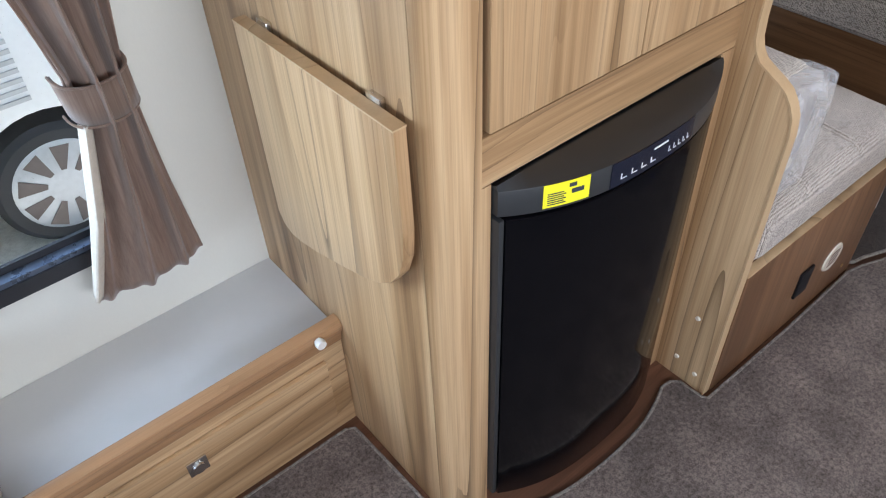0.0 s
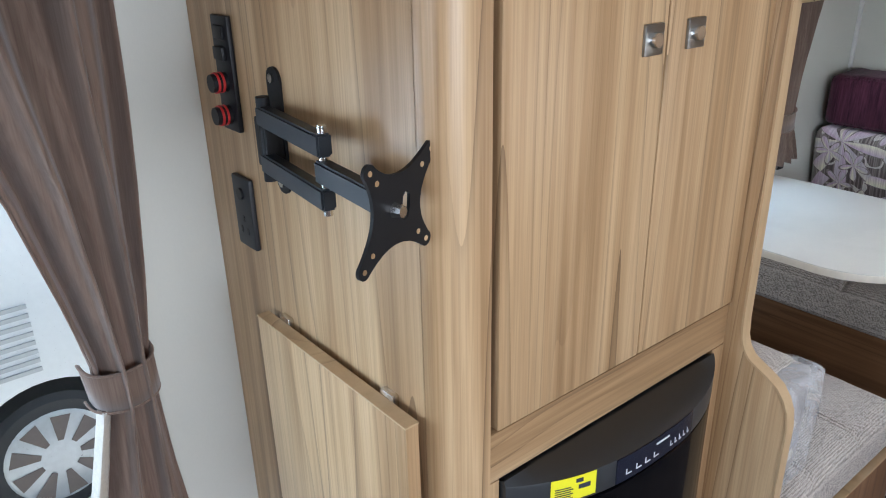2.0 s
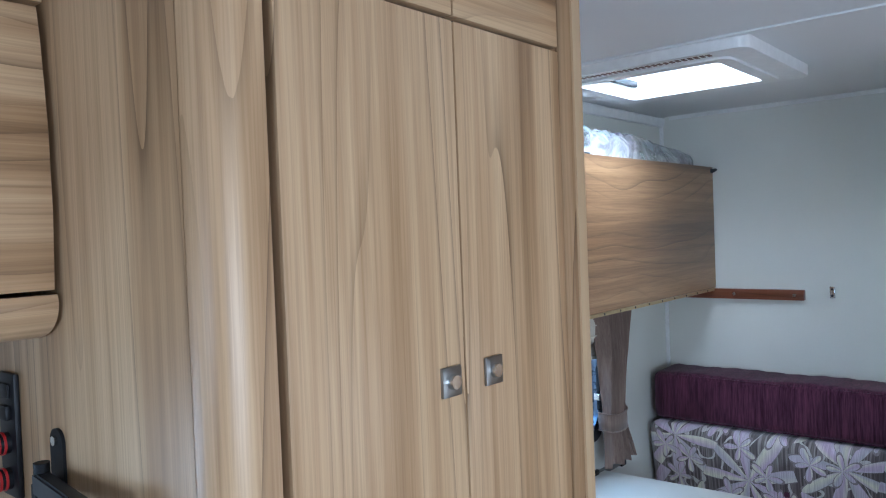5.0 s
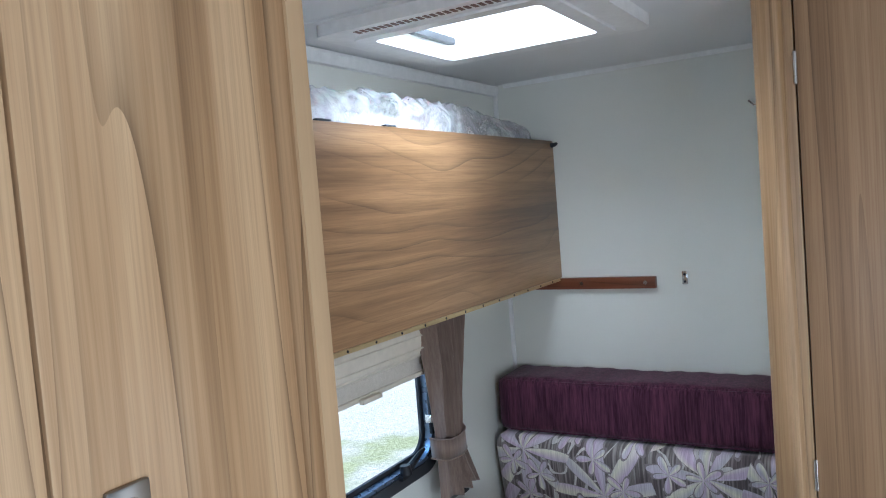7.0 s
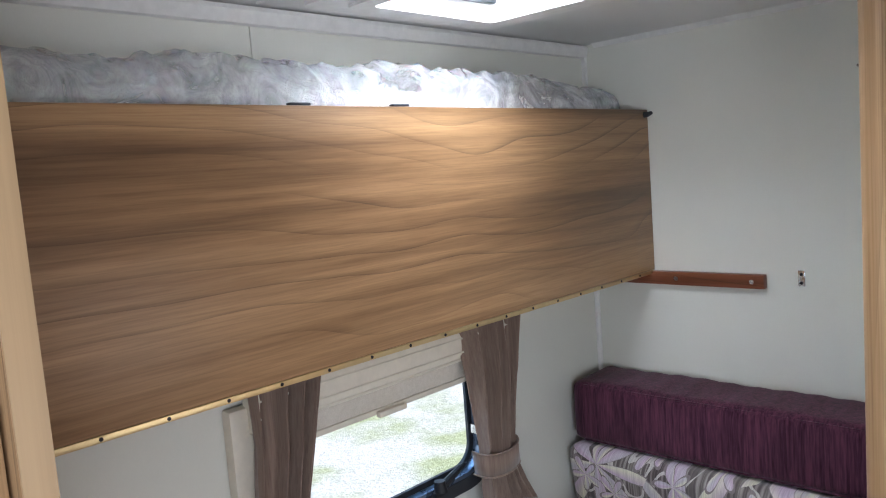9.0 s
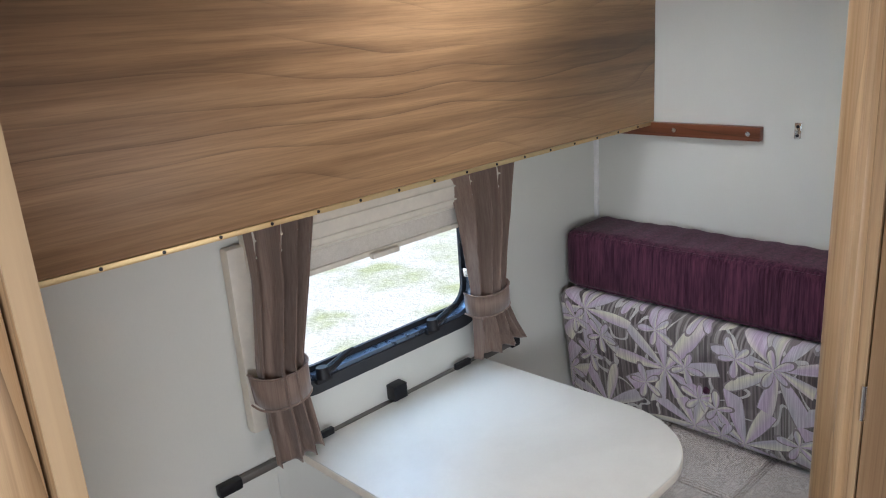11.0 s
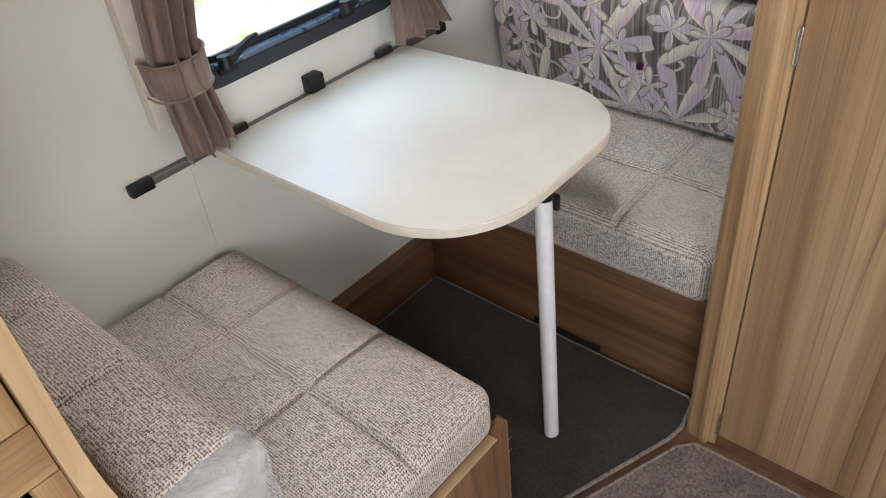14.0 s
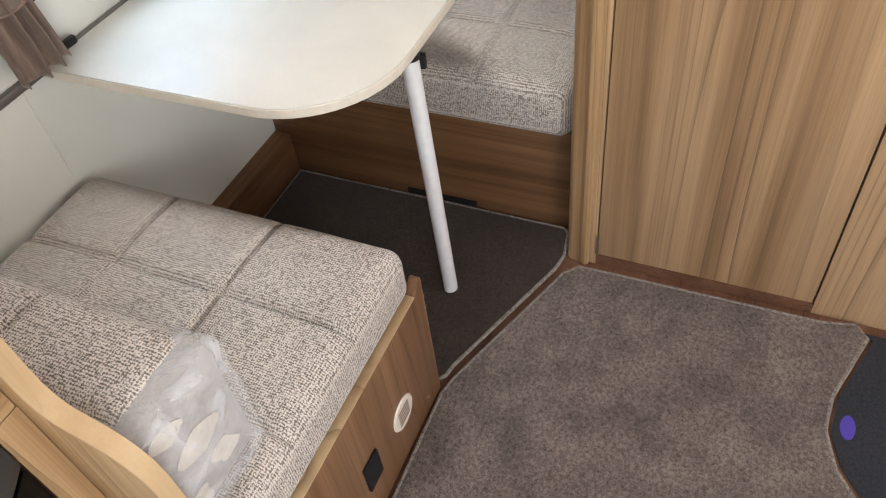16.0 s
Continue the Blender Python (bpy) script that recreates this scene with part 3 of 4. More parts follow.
edge += [(0.709, 0.80), (0.703, 0.782), (0.692, 0.767), (0.674, 0.757), (0.656, 0.748), (0.639, 0.737), (0.626, 0.72), (0.617, 0.70), (0.613, 0.67), (0.613, 0.0)]
part("end_panel", bm_prism(edge, 0, PX0, PX1, 0.002), wood_z, wardrobe, "full-height end panel with a curved foot")
run = edge[2:]
outer = []
for k, (y, z) in enumerate(run):
    before, after = run[max(0, k - 1)], run[min(len(run) - 1, k + 1)]
    way = Vector((after[0] - before[0], after[1] - before[1])).normalized()
    outer.append((y + way.y * 0.0035, z - way.x * 0.0035))
part("edge_strip", bm_prism(run + outer[::-1], 0, PX0 - 0.0012, PX1 + 0.0012), wood_edge, wardrobe, "pale edge banding")

# fridge
fridge = thing("fridge", "black caravan fridge with a bowed gloss door", "fridge", (1.138, 0.75, 0.02))


def bow(x, deep):
    """The bowed front: a shallow arc that turns back at both ends."""
    u = (x - 1.1375) / 0.2375
    return YF - 0.006 - deep * (1 - abs(u) ** 2.6)


def bowed(x0, x1, z0, z1, deep, back, inset=0.0, n=28, zb=None):
    pts = [(x0 + (x1 - x0) * i / n, bow(x0 + (x1 - x0) * i / n, deep) + inset) for i in range(n + 1)]
    return bm_prism(pts + [(x1, back), (x0, back)], 2, z0, z1, 0.004)


part("door", bowed(0.912, 1.372, 0.022, 0.721, 0.062, YF + 0.01), fridge_gloss, fridge, "glossy black bowed door")
part("door_frame", bm_box(0.901, YF - 0.012, 0.03, 0.911, YF + 0.03, 0.721, 0.003), fridge_top, fridge)
part("head", bowed(0.902, 1.374, 0.726, 0.770, 0.064, YF + 0.01), fridge_top, fridge, "charcoal control panel head")
slope = bmesh.new()
n = 28
lo = [slope.verts.new((0.902 + 0.472 * i / n, bow(0.902 + 0.472 * i / n, 0.064), 0.7702)) for i in range(n + 1)]
hi = [slope.verts.new((0.902 + 0.472 * i / n, YF - 0.004, 0.777)) for i in range(n + 1)]
bk = [slope.verts.new((0.902 + 0.472 * i / n, YF + 0.01, 0.7702)) for i in range(n + 1)]
for i in range(n):
    slope.faces.new((lo[i], lo[i + 1], hi[i + 1], hi[i]))
    slope.faces.new((hi[i], hi[i + 1], bk[i + 1], bk[i]))
    slope.faces.new((bk[i], bk[i + 1], lo[i + 1], lo[i]))
slope.faces.new((lo[0], hi[0], bk[0]))
slope.faces.new((lo[n], bk[n], hi[n]))
bmesh.ops.recalc_face_normals(slope, faces=slope.faces)
part("hood", slope, fridge_top, fridge, "sloping charcoal hood")
part("body", bm_box(0.902, YF + 0.0105, 0.02, 1.374, 1.28, 0.776), black_plastic, fridge, smooth=False)


def on_bow(x0, x1, z0, z1, lift, mat, name, parent, label=""):
    out = bmesh.new()
    rows = []
    for i in range(11):
        x = x0 + (x1 - x0) * i / 10
        y = bow(x, 0.064) - lift
        rows.append([out.verts.new((x, y, z)) for z in (z0, z1)] + [out.verts.new((x, y + lift - 0.0005, z)) for z in (z1, z0)])
    for a, b in zip(rows, rows[1:]):
        for j in range(4):
            out.faces.new((a[j], b[j], b[(j + 1) % 4], a[(j + 1) % 4]))
    out.faces.new(rows[0])
    out.faces.new(rows[-1][::-1])
    bmesh.ops.recalc_face_normals(out, faces=out.faces)
    return part(name, out, mat, parent, label)


sticker = on_bow(0.953, 1.016, 0.732, 0.7695, 0.001, yellow, "sticker", fridge, "yellow instruction sticker")
on_bow(1.050, 1.224, 0.729, 0.7695, 0.0012, display, "display", fridge, "dark navy control display")
for x in (1.068, 1.088, 1.107, 1.126, 1.165, 1.176, 1.187, 1.198, 1.209):
    w = 0.011 if x < 1.15 else 0.006
    on_bow(x, x + w, 0.7385, 0.7398, 0.0018, print_white, "symbol", fridge)
    on_bow(x, x + w * 0.15, 0.7402, 0.7475, 0.0018, print_white, "symbol", fridge)
on_bow(1.130, 1.160, 0.7575, 0.7605, 0.0018, print_white, "logo_bar", fridge)
for k in range(6):
    on_bow(0.958, 0.982 - 0.003 * (k % 2), 0.736 + 0.0035 * k, 0.7375 + 0.0035 * k, 0.0016, print_dark, "print_line", fridge)
on_bow(0.990, 1.007, 0.748, 0.755, 0.0016, print_dark, "print_line", fridge)
on_bow(0.986, 0.996, 0.759, 0.765, 0.0016, print_dark, "print_line", fridge)

# fold-down flap on the wardrobe side
flap = thing("fold_down_flap", "hinged elm flap table folded down against wardrobe side", "flap table", (0.82, 0.97, 0.5))
out = [(1.147, 0.888), (0.774, 0.888), (0.773, 0.74), (0.778, 0.69), (0.792, 0.650), (0.815, 0.618), (0.848, 0.593), (0.890, 0.574), (0.95, 0.553), (1.03, 0.527), (1.08, 0.515), (1.11, 0.513), (1.132, 0.522), (1.144, 0.545)]
part("board", bm_prism(out, 0, 0.785, 0.804, 0.002), wood_z, flap)
part("edge_strip", bm_box(0.7845, 0.774, 0.8882, 0.8045, 1.147, 0.8907), wood_edge, flap, "pale edge banding")
for y in (0.84, 1.10):
    hinge = part("hinge", bm_box(0.8048, y - 0.014, 0.866, 0.8145, y + 0.014, 0.898, 0.002), chrome, flap, "small steel hinge")

# television bracket
bracket = thing("tv_bracket", "black swivel-arm television bracket with empty mounting plate", "tv bracket", (XS, 1.08, 1.08))
plate = round_rect(1.050, 1.098, 1.084, 1.266, 0.0165, 8)
part("wall_plate", bm_prism(plate, 0, XS - 0.004, XS - 0.0002), black_metal, bracket)
for z in (1.113, 1.252):
    part("bolt", bm_tube([(XS - 0.008, 1.067, z), (XS - 0.0041, 1.067, z)], 0.006, 8), chrome, bracket)
part("pivot", bm_tube([(0.792, 1.062, 1.122), (0.792, 1.062, 1.232)], 0.009, 14), black_metal, bracket)
part("pivot_block", bm_box(0.786, 1.052, 1.14, XS - 0.0042, 1.082, 1.205, 0.003), black_metal, bracket)


def bar(p, q, width, height):
    """A hollow-section arm between two points in plan."""
    p, q = Vector(p), Vector(q)
    way = (q - p).normalized()
    side = Vector((-way.y, way.x, 0)) * width / 2
    up = Vector((0, 0, height / 2))
    bm = bmesh.new()
    ends = [[bm.verts.new(c + s * side + u * up) for s, u in ((-1, -1), (1, -1), (1, 1), (-1, 1))] for c in (p, q)]
    bm.faces.new(ends[0])
    bm.faces.new(ends[1][::-1])
    for i in range(4):
        bm.faces.new((ends[0][i], ends[1][i], ends[1][(i + 1) % 4], ends[0][(i + 1) % 4]))
    bmesh.ops.recalc_face_normals(bm, faces=bm.faces)
    bmesh.ops.bevel(bm, geom=list(bm.edges), offset=0.0025, segments=2, affect="EDGES")
    return bm


ELBOW = (0.773, 0.888)
for z in (1.208, 1.146):
    part("arm", bar((0.792, 1.068, z), (ELBOW[0] - 0.002, ELBOW[1] - 0.008, z), 0.018, 0.026), grey_metal, bracket, "dark grey steel arm")
part("elbow_pin", bm_tube([(*ELBOW, 1.126), (*ELBOW, 1.230)], 0.0055, 12), chrome, bracket, "bright steel pivot bolt")
part("forearm", bar((ELBOW[0], ELBOW[1] + 0.008, 1.177), (0.763, 0.752, 1.175), 0.018, 0.026), grey_metal, bracket, "short dark grey arm")
vesa = bmesh.new()
PLATE = pose(0.764, 0.745, 0, 0, 0, 105)
tips = {"tr": (-0.058, 1.221), "tl": (0.0355, 1.219), "bl": (0.051, 1.1265), "br": (-0.045, 1.129)}
cy, cz = 0.002, 1.174
ring = []
order = ["tr", "br", "bl", "tl"]
for i, k in enumerate(order):
    ty, tz = tips[k]
    way = Vector((ty - cy, tz - cz)).normalized()
    nrm = Vector((-way.y, way.x))
    turn = math.degrees(math.atan2(way.y, way.x))
    ring += [(ty + 0.0085 * math.cos(radians(turn - 100 + 200 * j / 10)), tz + 0.0085 * math.sin(radians(turn - 100 + 200 * j / 10))) for j in range(11)]
    ny, nz = tips[order[(i + 1) % 4]]
    a = Vector((ty + nrm.x * 0.0085, tz + nrm.y * 0.0085))
    w2 = Vector((ny - cy, nz - cz)).normalized()
    e = Vector((ny + w2.y * 0.0085, nz - w2.x * 0.0085))
    mid = (a + e) / 2
    ctl = Vector((cy, cz)) + (mid - Vector((cy, cz))) * 0.35
    for j in range(1, 8):
        u = j / 8
        q = (1 - u) ** 2 * a + 2 * u * (1 - u) * ctl + u * u * e
        ring.append((q.x, q.y))
slot = [(-0.010, 1.160), (-0.017, 1.161), (-0.021, 1.172), (-0.022, 1.184), (-0.017, 1.190), (-0.011, 1.184), (-0.009, 1.172)]
for line in (ring, slot):
    vs = [vesa.verts.new((-0.002, y, z)) for y, z in line]
    for p, q in zip(vs, vs[1:] + vs[:1]):
        vesa.edges.new((p, q))
bmesh.ops.triangle_fill(vesa, use_beauty=True, use_dissolve=False, edges=list(vesa.edges))
grown = bmesh.ops.extrude_face_region(vesa, geom=list(vesa.faces))["geom"]
bmesh.ops.translate(vesa, vec=(0.004, 0, 0), verts=[g for g in grown if isinstance(g, bmesh.types.BMVert)])
bmesh.ops.recalc_face_normals(vesa, faces=vesa.faces)
vesa.transform(PLATE)
vp = part("mounting_plate", vesa, black_metal, bracket, "black X-shaped mounting plate")
for k in order:
    ty, tz = tips[k]
    for f in (1.0, 0.74):
        y, z = cy + (ty - cy) * f, cz + (tz - cz) * f
        hole = bm_tube([(-0.0026, y, z), (-0.0021, y, z), (0.0026, y, z)], 0.0028, 10)
        hole.transform(PLATE)
        part("hole", hole, wood_z2, vp, "drilled screw hole")
nut = bm_tube([(-0.012, cy, cz), (-0.0021, cy, cz)], [0.006, 0.0085], 8)
nut.transform(PLATE)
part("centre_bolt", nut, chrome, bracket, "steel centre bolt")

# switch panel and socket on the wardrobe side
switches = thing("switch_panel", "narrow black switch and 12 volt panel on wardrobe side", "switch panel", (XS, 1.21, 1.15))
part("plate", bm_box(XS - 0.008, 1.176, 1.160, XS - 0.0002, 1.228, 1.320, 0.003), black_plastic, switches)
for z in (1.184, 1.230):
    part("knob", bm_tube([(XS - 0.030, 1.202, z), (XS - 0.008, 1.202, z)], [0.0125, 0.014], 18), black_plastic, switches)
    part("ring", bm_tube([(XS - 0.024, 1.202, z), (XS - 0.021, 1.202, z)], 0.0148, 18), red_ring, switches, "red ring")
    part("ring", bm_tube([(XS - 0.017, 1.202, z), (XS - 0.014, 1.202, z)], 0.0148, 18), red_ring, switches, "red ring")
part("rocker", bm_box(XS - 0.015, 1.187, 1.260, XS - 0.0081, 1.217, 1.279, 0.003), black_plastic, switches)
part("rocker", bm_box(XS - 0.012, 1.187, 1.288, XS - 0.0081, 1.217, 1.307, 0.003), black_plastic, switches)
socket = thing("mains_socket", "dark grey mains and aerial socket plate", "socket", (XS, 1.20, 0.98))
part("plate", bm_box(XS - 0.009, 1.168, 0.980, XS - 0.0002, 1.226, 1.092, 0.004), rubber, socket)
part("aerial_port", bm_tube([(XS - 0.0125, 1.197, 1.066), (XS - 0.0091, 1.197, 1.066)], 0.009, 16), black_plastic, socket)
for y, z in ((1.197, 1.026), (1.207, 1.008), (1.187, 1.008)):
    part("pin_slot", bm_box(XS - 0.0098, y - 0.0025, z - 0.005, XS - 0.0091, y + 0.0025, z + 0.005), black_plastic, socket, smooth=False)

# ---- lounge corner: seat base, locker, curtain, window ----
base = thing("lounge_seat_base", "low seat base with grey board top and elm front", "seat base", (-0.3, 1.19, 0))
part("top_board", bm_box(XF + 0.002, 1.072, 0.270, XS - 0.001, YW - 0.001, 0.285), grey_board, base, "light grey board seat top", False)
lipp = [(1.0715, 0.322), (1.060, 0.322), (1.050, 0.316), (1.047, 0.304), (1.050, 0.292), (1.056, 0.283), (1.058, 0.260), (1.0715, 0.260)]
part("front_rail", bm_prism(lipp, 0, XF + 0.002, XS - 0.001), wood_rail, base, "moulded wooden front rail")
part("front_panel", bm_box(XF + 0.002, 1.0615, 0.0, XS - 0.001, 1.074, 0.2595), wood_x, base, smooth=False)
bdoor = part("door", bm_box(0.02, 1.050, 0.055, 0.770, 1.0612, 0.229, 0.003), wood_x, base)
part("latch", bm_box(0.466, 1.044, 0.160, 0.504, 1.0499, 0.198, 0.002), chrome, bdoor, "square chrome push latch")
part("button", bm_tube([(0.485, 1.038, 0.179), (0.485, 1.0439, 0.179)], 0.012, 18), chrome, bdoor)
peg = link("slat_peg", bm_tube([(0.760, 1.0465, 0.306), (0.760, 1.039, 0.306), (0.760, 1.031, 0.306)], [0.008, 0.0105, 0.0095], 14), white_plastic)
tagged(peg, "small white plastic peg on seat rail", "peg")
seat0 = thing("lounge_cushion", "pale oatmeal lounge seat cushion on grey board", "cushion", (-0.4, 1.18, 0.2855))
part("pad", bm_cushion(-0.9, 1.078, 0.2855, 0.225, 1.318, 0.45, 0.03, 0.01, [], step=0.04), seat_fabric, seat0)

locker = thing("overhead_locker", "elm overhead locker with curved lower edge and lift-up door", "locker", (-0.3, 1.2, 1.36))
lx0, lx1 = XF + 0.002, XS - 0.001
front = [(1.040, 1.412), (1.034, 1.50), (1.036, 1.60), (1.046, 1.70), (1.052, 1.735)]
part("door", bm_prism(front + [(y + 0.018, z) for y, z in front[::-1]], 0, -0.35, lx1 - 0.006, 0.002), wood_x, locker)
part("door", bm_prism(front + [(y + 0.018, z) for y, z in front[::-1]], 0, lx0, -0.356, 0.002), wood_x, locker)
lower = [(1.040, 1.4065)] + [(1.105 - 0.068 * math.cos(radians(a)), 1.398 - 0.045 * math.sin(radians(a))) for a in range(0, 91, 10)] + [(1.318, 1.345), (YW - 0.001, 1.345), (YW - 0.001, 1.360), (1.10, 1.368), (1.06, 1.4065)]
part("lower_rail", bm_prism(lower, 0, lx0, lx1 - 0.004), wood_x, locker, "rounded lower rail")
part("carcass", bm_box(lx0, 1.0705, 1.41, lx1, YW - 0.001, 1.74), dark_inside, locker, smooth=False)
part("top", bm_box(lx0, 1.050, 1.7405, lx1, YW - 0.001, 1.757, 0.002), wood_x, locker)
hb = bm_prism(round_rect(0.40, 1.425, 0.578, 1.452, 0.0133, 6), 1, 1.020, 1.034, 0.003)
part("handle", hb, chrome, locker, "slim satin handle")


locker.location.z += 0.018


def curtain(name, label, outline, y, depth, folds, seed, tie, group):
    th = thing(name, label, "curtain", (outline[0][1], y, outline[-1][0]), group)
    cloth = part("cloth", bm_curtain(outline, y, depth, folds, seed=seed), curtain_fabric, th)
    sol = cloth.modifiers.new("thickness", "SOLIDIFY")
    sol.thickness = 0.002
    tz0, tz1, l0, l1, r0, r1 = tie
    bm = bmesh.new()
    k = 24
    lines = []
    for i in range(k + 1):
        a = math.pi * i / k
        u = 0.5 - 0.5 * math.cos(a)
        dy = -0.045 * math.sin(a) ** 0.6 if 0 < i < k else 0.0
        lines.append([bm.verts.new((l0 + (r0 - l0) * u, y + 0.012 + dy * 1.0, tz0 + 0.012 * math.sin(a) * -1)), bm.verts.new((l1 + (r1 - l1) * u, y + 0.012 + dy, tz1 + 0.012 * math.sin(a) * -1))])
    for a, b in zip(lines, lines[1:]):
        bm.faces.new((a[0], b[0], b[1], a[1]))
    bmesh.ops.recalc_face_normals(bm, faces=bm.faces)
    band_ob = part("tie_back", bm, curtain_fabric, th, "stitched fabric tie-back band")
    s2 = band_ob.modifiers.new("thickness", "SOLIDIFY")
    s2.thickness = 0.004
    for idx in (0, 1):
        src = [(l0 + (r0 - l0) * (0.5 - 0.5 * math.cos(math.pi * i / k)), y + 0.012 - 0.046 * (math.sin(math.pi * i / k) ** 0.6 if 0 < i < k else 0), (tz0 if not idx else tz1) - 0.012 * math.sin(math.pi * i / k)) for i in range(k + 1)]
        part("piping", bm_tube(src, 0.0022, 6), curtain_fabric, band_ob)
    return th


curtain("curtain", "mocha striped curtain gathered by a tie-back band",
        [(1.362, 0.420, 0.690, 1.0), (1.10, 0.505, 0.674, 1.0), (0.95, 0.538, 0.662, 0.8), (0.84, 0.560, 0.652, 0.6), (0.77, 0.560, 0.654, 0.55), (0.60, 0.520, 0.664, 0.55), (0.440, 0.474, 0.676, 0.3)], 1.266, 0.050, 3.0, 1.0,
        (0.836, 0.772, 0.550, 0.556, 0.658, 0.660), "curtains")


lounge_curtain = [o for o in bpy.data.objects if o.name == "curtain"][0]
edge_cloth = part("lining", bm_curtain([(0.765, 0.558, 0.577, 0.2), (0.60, 0.516, 0.540, 0.2), (0.460, 0.472, 0.486, 0.2)], 1.254, 0.01, 1.0, 40, 8), lining_fabric, lounge_curtain, "cream curtain lining at the edge")
edge_cloth.modifiers.new("thickness", "SOLIDIFY").thickness = 0.002


def window(name, hole, label):
    x0, z0, x1, z1 = hole
    w = thing(name, label, "window", ((x0 + x1) / 2, YW, z0), kind="structure")
    o, i, g = round_rect(x0 - 0.022, z0 - 0.022, x1 + 0.022, z1 + 0.022, 0.085, 8), round_rect(x0 + 0.008, z0 + 0.008, x1 - 0.008, z1 - 0.008, 0.065, 8), round_rect(x0 + 0.03, z0 + 0.03, x1 - 0.03, z1 - 0.03, 0.05, 8)
    part("window_frame", bm_ring(o, i, 1, YW - 0.016, YW - 0.0005), rubber, w, "black rubber window surround")
    part("window_seal", bm_ring(i, g, 1, YW + 0.012, YW + 0.020), rubber, w)
    part("glazing_bead", bm_ring(round_rect(x0 + 0.004, z0 + 0.004, x1 - 0.004, z1 - 0.004, 0.066, 8), round_rect(x0 + 0.018, z0 + 0.018, x1 - 0.018, z1 - 0.018, 0.06, 8), 1, YW - 0.012, YW + 0.010), anodised, w, "grey window channel")
    pane = part("pane", bm_prism(round_rect(x0 + 0.0005, z0 + 0.0005, x1 - 0.0005, z1 - 0.0005, 0.03, 6), 1, YW + 0.0205, YW + 0.0245), glass, w, "clear acrylic pane")
    pane.visible_shadow = False
    return w


window("window_1", WIN1, "lounge window with black rubber surround")
win2 = window("window_2", WIN2, "small dinette window with black rubber surround")
for x in (2.072, 2.391):
    stay = part("window_stay", bm_box(x - 0.020, YW - 0.030, 0.829, x + 0.020, YW - 0.0165, 0.842, 0.003), black_plastic, win2, "black window catch")
    part("lever", bm_tube([(x - 0.012, YW - 0.024, 0.850), (x + 0.01, YW - 0.034, 0.858), (x + 0.055, YW - 0.036, 0.878), (x + 0.075, YW - 0.036, 0.882)], [0.011, 0.010, 0.007, 0.004], 8), black_plastic, stay)
    part("boss", bm_tube([(x - 0.004, YW - 0.03, 0.842), (x - 0.004, YW - 0.028, 0.866)], [0.016, 0.013], 12), black_plastic, stay)
part("side_stay", bm_box(2.528, YW - 0.028, 0.90, 2.545, YW - 0.0165, 1.04, 0.004), black_plastic, win2, "black side stay")
part("stay_knob", bm_box(2.512, YW - 0.036, 0.935, 2.530, YW - 0.017, 0.957, 0.003), chrome, win2, "small silver knob")

blind = thing("roller_blind", "cream cassette blind half lowered over window", "blind", (2.28, YW - 0.03, 1.07))
cas = [(YW - 0.002, 1.225), (YW - 0.045, 1.225), (YW - 0.058, 1.215), (YW - 0.062, 1.18), (YW - 0.058, 1.14), (YW - 0.046, 1.122), (YW - 0.034, 1.117), (YW - 0.018, 1.117), (YW - 0.018, 1.2), (YW - 0.002, 1.2)]
part("cassette", bm_prism(cas, 0, 1.93, 2.63), cream_plastic, blind)
for y, z in ((YW - 0.0625, 1.178), (YW - 0.0595, 1.146), (YW - 0.052, 1.129)):
    part("rib", bm_tube([(1.932, y, z), (2.628, y, z)], 0.0025, 6), cream_plastic, blind)
part("cloth", bm_box(1.985, YW - 0.032, 1.08, 2.59, YW - 0.029, 1.121), lining_fabric, blind, smooth=False)
part("bottom_bar", bm_box(1.985, YW - 0.036, 1.068, 2.59, YW - 0.026, 1.0795, 0.002), cream_plastic, blind)
part("pull", bm_box(2.215, YW - 0.050, 1.064, 2.29, YW - 0.0365, 1.076, 0.003), cream_plastic, blind)
part("side_rail", bm_box(1.895, YW - 0.030, 0.786, 1.962, YW - 0.001, 1.165, 0.008), cream_plastic, blind)
part("side_rail", bm_box(2.615, YW - 0.026, 0.79, 2.66, YW - 0.001, 1.165, 0.008), cream_plastic, blind)

curtain("curtain", "mocha striped curtain beside dinette window with tie-back",
        [(1.215, 1.905, 2.060, 1.1), (1.10, 1.915, 2.035, 1.0), (0.93, 1.900, 2.000, 0.7), (0.87, 1.905, 2.000, 0.6), (0.80, 1.905, 2.012, 0.8), (0.722, 1.910, 2.030, 0.45)], 1.262, 0.040, 3.5, 2.0,
        (0.926, 0.862, 1.888, 1.895, 2.012, 2.012), "curtains")
curtain("curtain", "mocha striped curtain by window corner with tie-back",
        [(1.215, 2.435, 2.640, 1.1), (1.08, 2.465, 2.635, 1.0), (0.92, 2.490, 2.610, 0.7), (0.86, 2.490, 2.612, 0.6), (0.80, 2.490, 2.640, 0.8), (0.735, 2.485, 2.695, 0.45)], 1.265, 0.040, 3.5, 3.4,
        (0.908, 0.855, 2.478, 2.482, 2.620, 2.622), "curtains")

# ---- dinette ----
bench = thing("dinette_bench", "elm-fronted dinette bench base", "bench", (1.7, 0.97, 0))
fr = [(PX1 + 0.0005, 0.0), (2.003, 0.0), (2.003, 0.345)] + [(1.994 + 0.009 * math.cos(radians(a)), 0.362 + 0.012 * math.sin(radians(a))) for a in range(0, 181, 30)] + [(1.978, 0.352), (1.972, 0.345), (PX1 + 0.0005, 0.345)]
